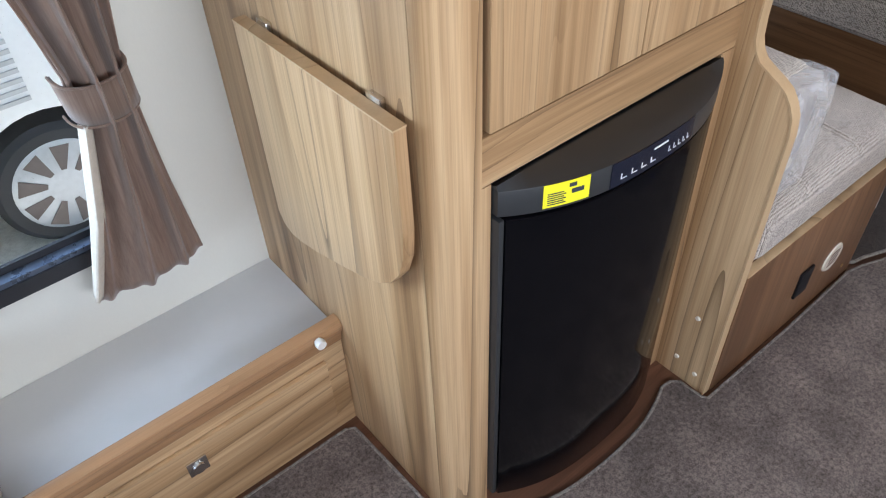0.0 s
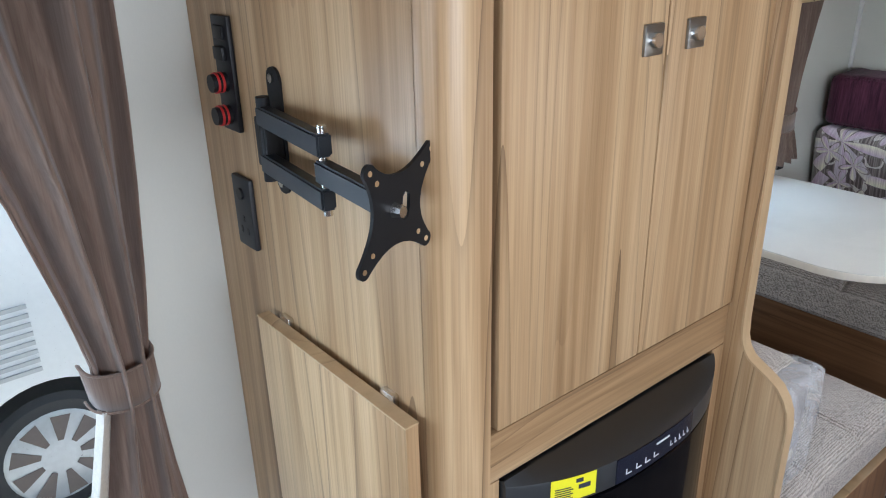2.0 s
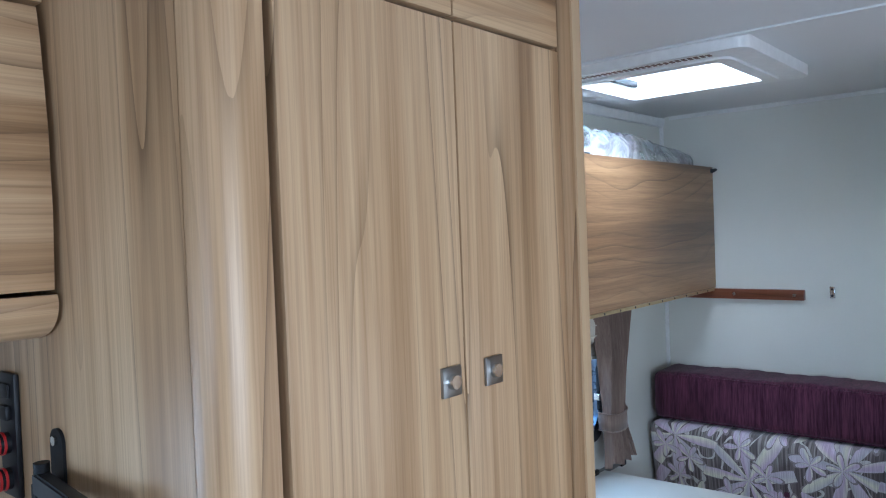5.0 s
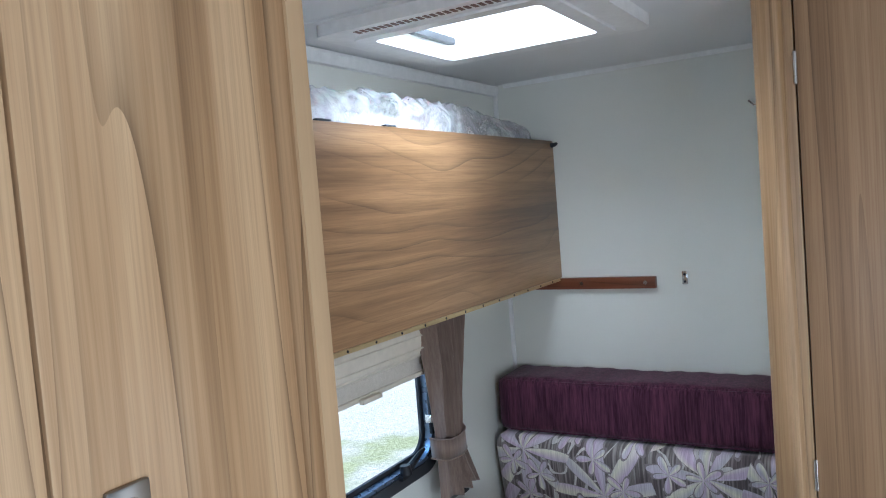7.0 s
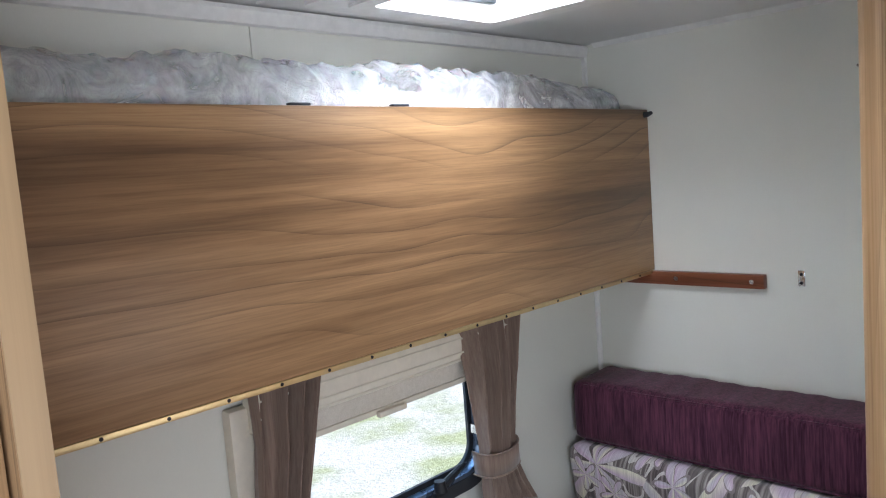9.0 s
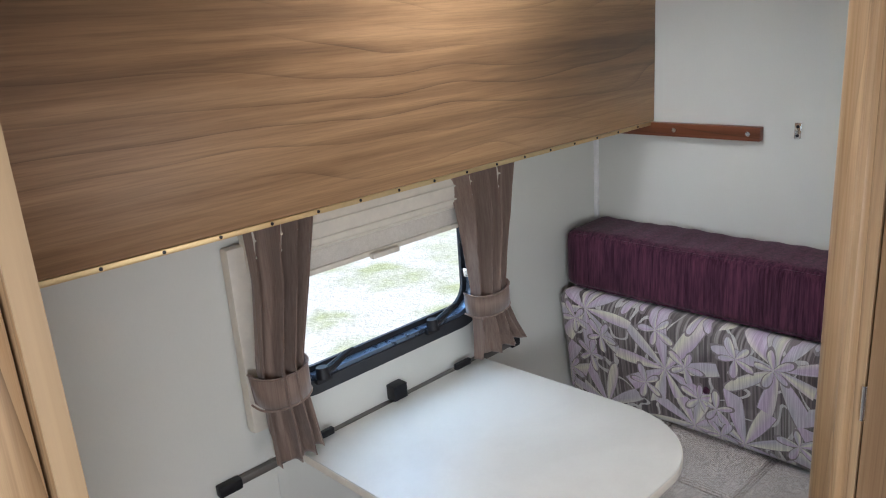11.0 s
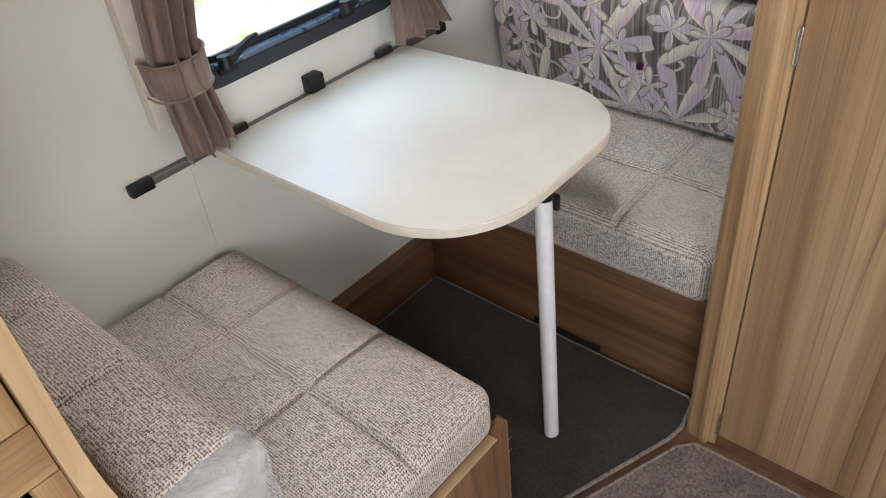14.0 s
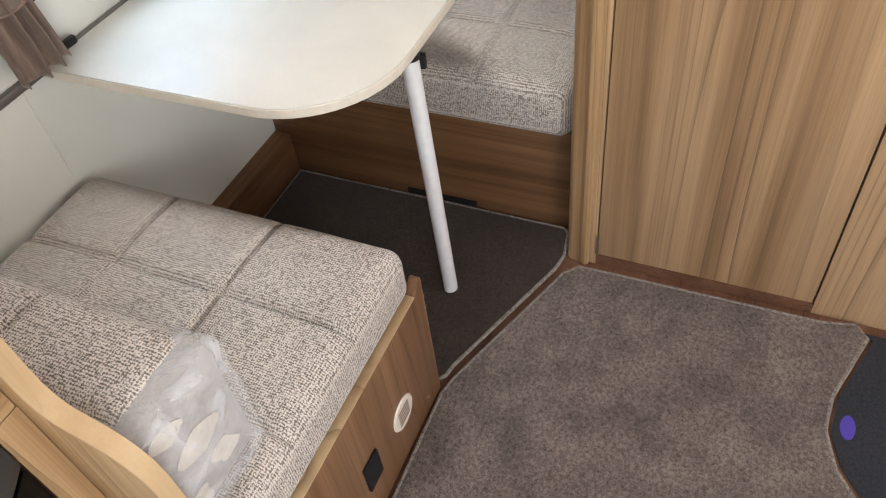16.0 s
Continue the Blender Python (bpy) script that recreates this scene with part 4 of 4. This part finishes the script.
part("front_panel", bm_prism(fr, 1, 0.607, 0.625, 0.002), wood_shadez, bench)
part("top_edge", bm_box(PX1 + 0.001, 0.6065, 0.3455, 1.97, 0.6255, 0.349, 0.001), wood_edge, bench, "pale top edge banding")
part("end_panel", bm_box(1.985, 0.6255, 0.0, 2.003, YW - 0.001, 0.342), wood_shade, bench, smooth=False)
part("deck", bm_box(PX1 + 0.001, 0.6255, 0.330, 1.9845, YW - 0.001, 0.344), wood_shade, bench, smooth=False)
vent = part("vent_plate", bm_tube([(1.85, 0.6035, 0.138), (1.85, 0.6068, 0.138)], [0.036, 0.039], 28), cream_plastic, bench, "round cream louvred vent")
for k in range(5):
    part("slot", bm_box(1.83, 0.6030, 0.118 + 0.009 * k, 1.87, 0.6034, 0.122 + 0.009 * k), wood_dark, vent, smooth=False)
part("socket_plate", bm_box(1.695, 0.600, 0.108, 1.745, 0.6068, 0.186, 0.003), black_plastic, bench, "black socket plate")
for z in (0.305, 0.27):
    part("catch", bm_tube([(2.0032, 0.612, z), (2.010, 0.612, z), (2.014, 0.612, z + 0.004)], 0.0025, 6), chrome, bench, "tiny metal catch")
part("screw", bm_tube([(1.945, 0.6045, 0.05), (1.945, 0.6068, 0.05)], 0.005, 8), brass, bench)

pad = thing("seat_cushion", "oatmeal woven seat cushion with stitched panels on bench", "cushion", (1.7, 0.97, 0.35), "dinette cushions")
part("pad", bm_cushion(PX1 + 0.012, 0.612, 0.3495, 1.985, YW - 0.006, 0.470, 0.035, 0.012, [(0, 1.60), (0, 1.79), (1, 0.86), (1, 1.09)], step=0.0065), seat_fabric, pad)
backc = thing("back_cushion", "oatmeal woven back cushion leaning upright, end wrapped in clear film", "cushion", (1.52, 0.9, 0.485), "dinette cushions")
body = bm_cushion(PX1 + 0.010, 0.672, 0.486, PX1 + 0.152, YW - 0.012, 0.710, 0.024, 0.008, [(1, 0.90), (1, 1.12)], axis=2)
part("pad", body, seat_fabric, backc)
end = bm_cushion(PX1 + 0.008, 0.652, 0.484, PX1 + 0.152, 0.705, 0.702, 0.014, 0.003, [], axis=2, step=0.02)
part("end_cover", end, cover_fabric, backc, "pale floral cushion end")
for k, (zz, xx, rr) in enumerate(((0.60, 1.505, 0.030), (0.66, 1.475, 0.022), (0.54, 1.53, 0.026), (0.52, 1.47, 0.02))):
    petal = [(xx + rr * math.cos(radians(q)) * (1 + 0.4 * math.cos(radians(q * 2 + 60 * k))), zz + rr * 0.8 * math.sin(radians(q))) for q in range(0, 360, 20)]
    part("woven_leaf", bm_prism(petal, 1, 0.6500, 0.6514), lining_fabric, backc)
film = bm_cushion(PX1 + 0.004, 0.634, 0.4855, PX1 + 0.158, 0.712, 0.708, 0.012, 0.004, [], axis=1, side=-1, step=0.010)
for v in film.verts:
    v.co += Vector((1, 0.6, 0.8)) * 0.006 * noise.noise(v.co * 22) + Vector((0.5, 1, 0.3)) * 0.003 * noise.noise(v.co * 60)
part("wrap", film, wrap, backc, "crumpled clear polythene wrap")

bench2 = thing("end_bench", "low elm bench base along end wall", "bench", (2.8, 0.9, 0))
part("front_panel", bm_box(2.543, 0.4575, 0.0, 2.561, YW - 0.0005, 0.305, 0.002), wood_shadey, bench2)
part("deck", bm_box(2.5615, 0.4575, 0.285, XE - 0.001, YW - 0.0005, 0.303), wood_shade, bench2, smooth=False)
part("foot_slot", bm_box(2.538, 0.73, 0.012, 2.5428, 0.93, 0.028), black_plastic, bench2, "dark finger slot")
pad2 = thing("seat_cushion", "oatmeal woven seat cushion along end wall", "cushion", (2.8, 0.9, 0.305), "dinette cushions")
part("pad", bm_cushion(2.510, 0.475, 0.3055, XE - 0.012, YW - 0.006, 0.445, 0.034, 0.012, [(0, 2.72), (1, 0.70), (1, 0.98)], step=0.0065), seat_fabric, pad2)
fl = thing("floral_back_cushion", "floral woven back cushion in lilac, cream and grey", "cushion", (3.0, 0.9, 0.455), "dinette cushions")
fbody = bm_cushion(2.925, 0.47, 0.452, XE - 0.02, YW - 0.018, 0.792, 0.035, 0.014, [], axis=0, side=-1)
for v in fbody.verts:
    v.co.x -= 0.055 * (v.co.z - 0.45) / 0.34
part("pad", fbody, floral_fabric, fl)
part("piping", bm_tube([(2.905, 0.49 + 0.80 * i / 20, 0.786) for i in range(21)], 0.004, 6), lining_fabric, fl, "pale piping")
part("button", bm_tube([(2.868, 0.85, 0.62), (2.876, 0.85, 0.62)], [0.006, 0.010], 12), purple_fabric, fl, "small dark tuft button")
bol = thing("plum_bolster", "plum chenille bolster laid on top of floral cushion", "cushion", (3.0, 0.9, 0.79), "dinette cushions")
bbody = bm_cushion(2.905, 0.47, 0.800, XE - 0.006, YW - 0.03, 0.960, 0.022, 0.004, [], axis=2)
for v in bbody.verts:
    v.co.z += 0.0012 * math.sin(v.co.y * 90) * (1 if v.co.z > 0.9 else 0)
part("pad", bbody, purple_fabric, bol)
for z in (0.803, 0.953):
    part("seam", bm_tube([(2.9075 + (0.004 if z > 0.9 else 0.006), 0.50 + 0.76 * i / 16, z) for i in range(17)], 0.0028, 6), purple_fabric, bol)

table = thing("dinette_table", "cream laminate table with rounded end and one leg", "table", (2.26, 0.95, 0))
rim = [(1.988, 1.302), (1.992, 0.86)] + arc(2.186, 0.864, 0.194, 180, 270, 12)[1:] + arc(2.372, 0.864, 0.194, 270, 360, 12)[1:] + [(2.552, 1.302)]
part("top", bm_prism(rim, 2, 0.689, 0.706, 0.003), table_mat, table)
part("edge_strip", bm_prism([(2.261 + (x - 2.261) * 1.004, 0.98 + (y - 0.98) * 1.004 if y < 1.3 else y) for x, y in rim], 2, 0.686, 0.7035, 0.002), cream_plastic, table, "cream edge banding")
part("leg", bm_tube([(2.261, 0.689, 0.006), (2.254, 0.702, 0.655)], 0.0165, 20), white_metal, table, "white painted tube leg")
part("leg_head", bm_tube([(2.254, 0.702, 0.655), (2.254, 0.702, 0.686)], [0.019, 0.022], 20), black_plastic, table, "black leg bracket")
part("leg_clip", bm_box(2.266, 0.680, 0.625, 2.277, 0.699, 0.655, 0.002), black_plastic, table)
part("foot", bm_tube([(2.261, 0.689, 0.0045), (2.2605, 0.6895, 0.012)], 0.018, 20), black_plastic, table)

rail = thing("table_rail", "grey metal wall rail with black end caps and clips", "rail", (2.27, YW, 0.69))
part("bar", bm_box(1.86, YW - 0.016, 0.686, 2.69, YW - 0.0005, 0.702, 0.003), rail_metal, rail)
for x0, x1 in ((1.822, 1.8595), (2.6905, 2.712)):
    part("end_cap", bm_box(x0 - 0.012, YW - 0.020, 0.681, x1, YW - 0.0005, 0.7045, 0.004), black_plastic, rail)
for x in (2.052, 2.480):
    part("clip", bm_box(x - 0.026, YW - 0.032, 0.7065, x + 0.026, YW - 0.0205, 0.722, 0.003), black_plastic, rail)
part("hook", bm_box(2.252, YW - 0.030, 0.7045, 2.292, YW - 0.001, 0.742, 0.003), black_plastic, rail)

structure("trim_wall_strip", bm_box(1.945, YW - 0.004, 0.48, 1.968, YW - 0.0005, 0.681, 0.001), wall_mat, "slim wall joint cover strip", "trim")
structure("trim_low_wall", bm_prism([(YW - 0.0005, 0.0), (YW - 0.045, 0.0), (YW - 0.045, 0.132), (YW - 0.0005, 0.138)], 0, 2.0035, 2.5425), wood_shade, "elm skirting box under table", "trim")

# bunk
bunk = thing("folding_bunk", "folded bunk board with wavy elm grain across the wall", "bunk", (2.27, 1.16, 1.24))
part("board", bm_box(PX1 + 0.002, 1.134, 1.242, XE - 0.004, 1.150, 1.669, 0.002), wood_bunk, bunk)
strip = part("hinge_strip", bm_box(PX1 + 0.002, 1.1335, 1.232, XE - 0.01, 1.151, 1.2415, 0.001), brass, bunk, "brass piano hinge strip")
for k in range(17):
    x = 1.53 + 0.093 * k
    part("screw", bm_tube([(x, 1.1325, 1.237), (x, 1.1334, 1.237)], 0.003, 8), black_plastic, strip)
part("deck", bm_box(PX1 + 0.002, 1.1515, 1.232, XE - 0.004, YW - 0.001, 1.25), wood_bunk, bunk, smooth=False)
part("catch", bm_tube([(3.082, 1.133, 1.655), (3.082, 1.124, 1.655), (3.095, 1.120, 1.659)], [0.008, 0.007, 0.005], 10), grey_metal, bunk, "small metal catch")
for x in (1.99, 2.21):
    part("top_bolt", bm_box(x - 0.02, 1.136, 1.6692, x + 0.02, 1.148, 1.674, 0.002), grey_metal, bunk)
bedbag = thing("bedding_bag", "crumpled clear polythene bag of white bedding above bunk", "bag", (2.3, 1.24, 1.25))
bb = bm_cushion(PX1 + 0.03, 1.172, 1.2505, 3.06, YW - 0.008, 1.742, 0.045, 0.008, [], axis=2, step=0.012)
for v in bb.verts:
    if v.co.z > 1.5:
        v.co.z += 0.024 * noise.noise(v.co * Vector((5, 9, 0))) + 0.016 * abs(noise.noise(v.co * 19)) + 0.008 * noise.noise(v.co * 45) - 0.04 * max(0, v.co.x - 2.55)
        v.co.y += 0.008 * noise.noise(v.co * 18 + Vector((3, 1, 7))) * (1 if 1.19 < v.co.y < 1.30 else 0)
part("film", bb, bag, bedbag, "crumpled clear polythene film")
ib = bm_cushion(PX1 + 0.06, 1.190, 1.2507, 3.02, YW - 0.022, 1.700, 0.05, 0.01, [], axis=2, step=0.02)
part("bedding", ib, bedding_cotton, bedbag, "folded white cotton bedding")
batten = thing("bunk_support_batten", "varnished hardwood batten screwed to end wall", "batten", (3.09, 1.07, 1.21))
part("bar", bm_box(XE - 0.022, 0.839, 1.205, XE - 0.0005, YW - 0.0125, 1.240, 0.003), wood_red, batten)
for y in (0.868, 1.065):
    part("screw", bm_tube([(XE - 0.0245, y, 1.223), (XE - 0.0221, y, 1.223)], 0.006, 10), chrome, batten)
fit_ = thing("wall_socket_plate", "tiny metal fixing plate on end wall", "fitting", (XE, 0.758, 1.23))
part("plate", bm_box(XE - 0.004, 0.750, 1.214, XE - 0.0005, 0.766, 1.252, 0.002), chrome, fit_)
for z in (1.222, 1.243):
    part("hole", bm_tube([(XE - 0.0048, 0.758, z), (XE - 0.0041, 0.758, z)], 0.004, 8), black_plastic, fit_)
hook = thing("coat_hook", "small bent metal hook on washroom wall", "hook", (2.555, 0.458, 1.655))
part("wire", bm_tube([(2.555, 0.4575, 1.655), (2.552, 0.474, 1.652), (2.548, 0.484, 1.662)], 0.003, 8), chrome, hook)

# washroom corner
WX = 2.455
wash = thing("washroom_corner", "elm washroom partition with moulded corner post and door", "partition", (2.75, 0.1, 0), kind="structure")
mould = [(WX - 0.004, 0.388), (WX - 0.004, 0.403), (WX - 0.012, 0.405), (WX - 0.018, 0.411), (WX - 0.018, 0.420), (WX - 0.010, 0.428), (WX - 0.008, 0.440)] + arc(WX + 0.012, 0.440, 0.020, 180, 90, 6) + [(WX + 0.06, 0.46), (WX + 0.06, 0.388)]
part("corner_post", bm_prism(mould, 2, 0.0, ZC - 0.002), wood_z, wash, "moulded wooden corner post")
part("side_wall", bm_box(WX + 0.0605, 0.437, 0.0, XE - 0.001, 0.457, ZC - 0.002), wall_mat, wash, smooth=False)
d1 = part("door", bm_box(WX, -0.094, 0.03, WX + 0.02, 0.385, ZC - 0.03, 0.002), wood_wash, wash, "elm washroom door")
for z in (0.925, 1.700, 0.07):
    part("hinge", bm_tube([(WX - 0.006, 0.3865, z - 0.03), (WX - 0.006, 0.3865, z + 0.03)], 0.0045, 10), chrome, d1, "slim steel hinge")
part("panel", bm_box(WX - 0.002, YD + 0.001, 0.0, WX + 0.02, -0.098, ZC - 0.002), wood_wash, wash, smooth=False)
part("back", bm_box(WX + 0.0205, YD + 0.001, 0.0, WX + 0.03, 0.387, ZC - 0.002), dark_inside, wash, smooth=False)
part("plinth", bm_box(WX - 0.004, -0.0975, 0.0, WX + 0.02, 0.3875, 0.0295), wood_dark, wash, smooth=False)

# ---- carpets ----
main = [(-1.6, -0.78), (-1.6, 1.045), (0.775, 1.042), (0.792, 1.033), (0.800, 0.80), (0.822, 0.740), (0.87, 0.700), (0.92, 0.682)]
main += [(0.93 + 0.43 * i / 14, bow(0.93 + 0.43 * i / 14, 0.050) - 0.043) for i in range(15)]
main += [(1.385, 0.674), (1.400, 0.660), (1.402, 0.605), (1.410, 0.594), (1.70, 0.592), (1.985, 0.596), (2.03, 0.585), (2.39, 0.448), (2.42, 0.420), (2.422, 0.36), (2.425, -0.12)]
main += [(2.44, -0.19), (2.41, -0.212), (2.33, -0.185), (2.24, -0.155), (2.16, -0.148), (2.08, -0.172), (2.02, -0.215), (1.95, -0.33), (1.91, -0.5), (1.90, -0.78)]
carpet = thing("carpet", "taupe cut-pile carpet with whipped edge", "carpet", (0.5, 0.1, 0), kind="structure")
part("pile", bm_prism(main, 2, 0.0005, 0.010), carpet_mat, carpet)
part("whipped_edge", bm_tube([(x, y, 0.007) for x, y in main], 0.0048, 6, ring=True), whipping, carpet, "whipped yarn edging")
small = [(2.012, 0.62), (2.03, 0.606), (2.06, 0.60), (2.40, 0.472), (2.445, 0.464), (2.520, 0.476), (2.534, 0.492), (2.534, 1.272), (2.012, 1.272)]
carpet2 = thing("dinette_carpet", "dark taupe carpet offcut, under-table shade added to its colour", "carpet", (2.26, 0.9, 0), kind="structure")
part("pile", bm_prism(small, 2, 0.0005, 0.0095), carpet_dark_shaded, carpet2)
part("whipped_edge", bm_tube([(x, y, 0.007) for x, y in small], 0.0048, 6, ring=True), whipping, carpet2, "whipped yarn edging")
doormat = thing("doormat", "black doormat in entrance well with violet badge", "doormat", (2.15, -0.5, 0))
part("mat", bm_prism([(2.425, -0.205), (2.41, -0.224), (2.33, -0.197), (2.24, -0.167), (2.16, -0.160), (2.09, -0.183), (2.03, -0.225), (1.96, -0.34), (1.93, -0.51), (1.92, -0.78), (2.42, -0.78)], 2, 0.0005, 0.006), mat_black, doormat)
part("badge", bm_prism([(2.178 + 0.028 * math.cos(radians(a)), -0.188 + 0.014 * math.sin(radians(a))) for a in range(0, 360, 15)], 2, 0.0062, 0.008), badge_blue, doormat, "oval violet badge")

# rooflight
rl = thing("rooflight", "white framed rooflight with clear dome and blind slots", "rooflight", (2.32, 0.96, ZC), kind="structure")
o, i = round_rect(2.045, 0.665, 2.535, 1.195, 0.03, 5), round_rect(ROOF[0] + 0.012, ROOF[1] + 0.012, ROOF[2] - 0.012, ROOF[3] - 0.012, 0.02, 5)
part("frame", bm_ring(o, i, 2, ZC - 0.028, ZC - 0.0005), white_plastic, rl)
part("inner_lip", bm_ring(round_rect(ROOF[0] - 0.012, ROOF[1] - 0.012, ROOF[2] + 0.012, ROOF[3] + 0.012, 0.025, 5), round_rect(ROOF[0] + 0.022, ROOF[1] + 0.022, ROOF[2] - 0.022, ROOF[3] - 0.022, 0.015, 5), 2, ZC - 0.034, ZC - 0.0285), white_plastic, rl)
part("blind_track", bm_box(ROOF[0] + 0.0125, ROOF[3] - 0.030, ZC + 0.004, ROOF[2] - 0.0125, ROOF[3] - 0.0125, ZC + 0.02, 0.002), grey_metal, rl, "grey blind track")
part("blind_bar", bm_box(ROOF[0] + 0.0125, ROOF[1] + 0.0125, ZC + 0.004, ROOF[0] + 0.035, ROOF[3] - 0.031, ZC + 0.018, 0.002), grey_metal, rl, "grey blind pull bar")
part("lining", bm_ring(round_rect(*ROOF, 0.02, 5), i, 2, ZC, ZC + 0.10), white_plastic, rl)
dome = part("pane", bm_prism(round_rect(ROOF[0] - 0.03, ROOF[1] - 0.03, ROOF[2] + 0.03, ROOF[3] + 0.03, 0.04, 5), 2, ZC + 0.101, ZC + 0.107), glass, rl, "clear acrylic dome")
dome.visible_shadow = False
part("handle", bm_tube([(2.33, 0.88, ZC + 0.085), (2.33, 0.88, ZC + 0.06), (2.33, 1.00, ZC + 0.06), (2.33, 1.00, ZC + 0.085)], 0.009, 10), white_plastic, rl)
for k in range(26):
    part("slot", bm_box(2.064, 0.75 + 0.014 * k, ZC - 0.0292, 2.084, 0.758 + 0.014 * k, ZC - 0.0281), wood_dark, rl, smooth=False)

# ---- outside ----
def ground_material():
    m, n, l, b = material("grass_and_gravel")
    big, fine = noise_at(n, l, 0.7, 4), noise_at(n, l, 30, 4, 0.7)
    g = ramp(n, [(0.35, (0.30, 0.33, 0.17)), (0.65, (0.50, 0.52, 0.30))])
    s = ramp(n, [(0.35, (0.55, 0.53, 0.49)), (0.65, (0.74, 0.72, 0.68))])
    l.new(fine.outputs[0], g.inputs[0])
    l.new(fine.outputs[0], s.inputs[0])
    k = ramp(n, [(0.54, (0, 0, 0)), (0.64, (1, 1, 1))])
    l.new(big.outputs[0], k.inputs[0])
    l.new(mix(n, l, k.outputs[0], s.outputs[0], g.outputs[0]), b.inputs["Base Color"])
    b.inputs["Roughness"].default_value = 0.95
    bump(n, l, b, fine.outputs[0], 0.6, 0.02)
    return m


gm = bmesh.new()
gv = [gm.verts.new(p) for p in ((-400, -400, -0.62), (400, -400, -0.62), (400, 400, -0.62), (-400, 400, -0.62))]
gm.faces.new(gv)
structure("ground", gm, ground_material(), "patchy grass and gravel yard", "ground")
car_paint = plain("white_car_paint", (0.80, 0.80, 0.80), 0.22, vary=0.02)
brake_grey = plain("dusty_brake_disc", (0.15, 0.12, 0.11), 0.6)
alloy = plain("silver_alloy", (0.55, 0.57, 0.60), 0.3, 0.6)
car = thing("parked_van", "white parked van with silver alloy wheel", "van", (0.2, 3.9, -0.62))
wx, wz = 0.695, -0.37
side = [(-3.0, -0.40), (wx - 0.30, -0.40)] + [(wx + 0.30 * math.cos(radians(a)), wz + 0.03 + 0.30 * math.sin(radians(a))) for a in range(175, 4, -10)] + [(wx + 0.30, -0.40), (1.9, -0.38), (2.0, 0.1), (1.6, 0.45), (0.9, 0.6), (0.3, 1.3), (0.0, 1.7), (-3.0, 1.7)]
part("body", bm_prism(side, 1, 2.85, 4.7, 0.03), car_paint, car)
wheel = part("tyre", bm_tube([(wx, 2.89, wz), (wx, 2.91, wz), (wx, 3.06, wz), (wx, 3.08, wz)], [0.23, 0.255, 0.255, 0.23], 40), rubber, car)
part("rim", bm_tube([(wx, 2.882, wz), (wx, 2.8895, wz)], [0.18, 0.19], 40), alloy, wheel, "silver alloy rim")
for k in range(9):
    a = 2 * math.pi * k / 9
    part("spoke_gap", bm_prism([(wx + r * math.cos(a + d), wz + r * math.sin(a + d)) for r, d in ((0.07, -0.14), (0.175, -0.20), (0.175, 0.20), (0.07, 0.14))], 1, 2.879, 2.8815), brake_grey, wheel)
for k in range(8):
    part("grille_slat", bm_box(0.455, 2.842, 0.02 + 0.035 * k, 0.705, 2.8495, 0.035 + 0.035 * k), pale_grey, car)

# ---- small joints and fixings ----
structure("trim_wall_joint", bm_box(2.030, YW - 0.005, 1.70, 2.046, YW - 0.0005, ZC - 0.037, 0.001), wall_mat, "slim upright wall joint strip", "trim")
structure("trim_ceiling_joint", bm_box(2.028, 0.2, ZC - 0.005, 2.048, YW - 0.036, ZC - 0.0005, 0.001), ceil_mat, "flat ceiling joint strip", "trim")
for y, z in ((0.668, 0.20), (0.690, 0.06), (0.640, 0.045)):
    part("screw_cap", bm_tube([(PX0 - 0.0035, y, z), (PX0 - 0.0002, y, z)], [0.0045, 0.006], 10), cream_plastic, wardrobe, "cream screw cap")
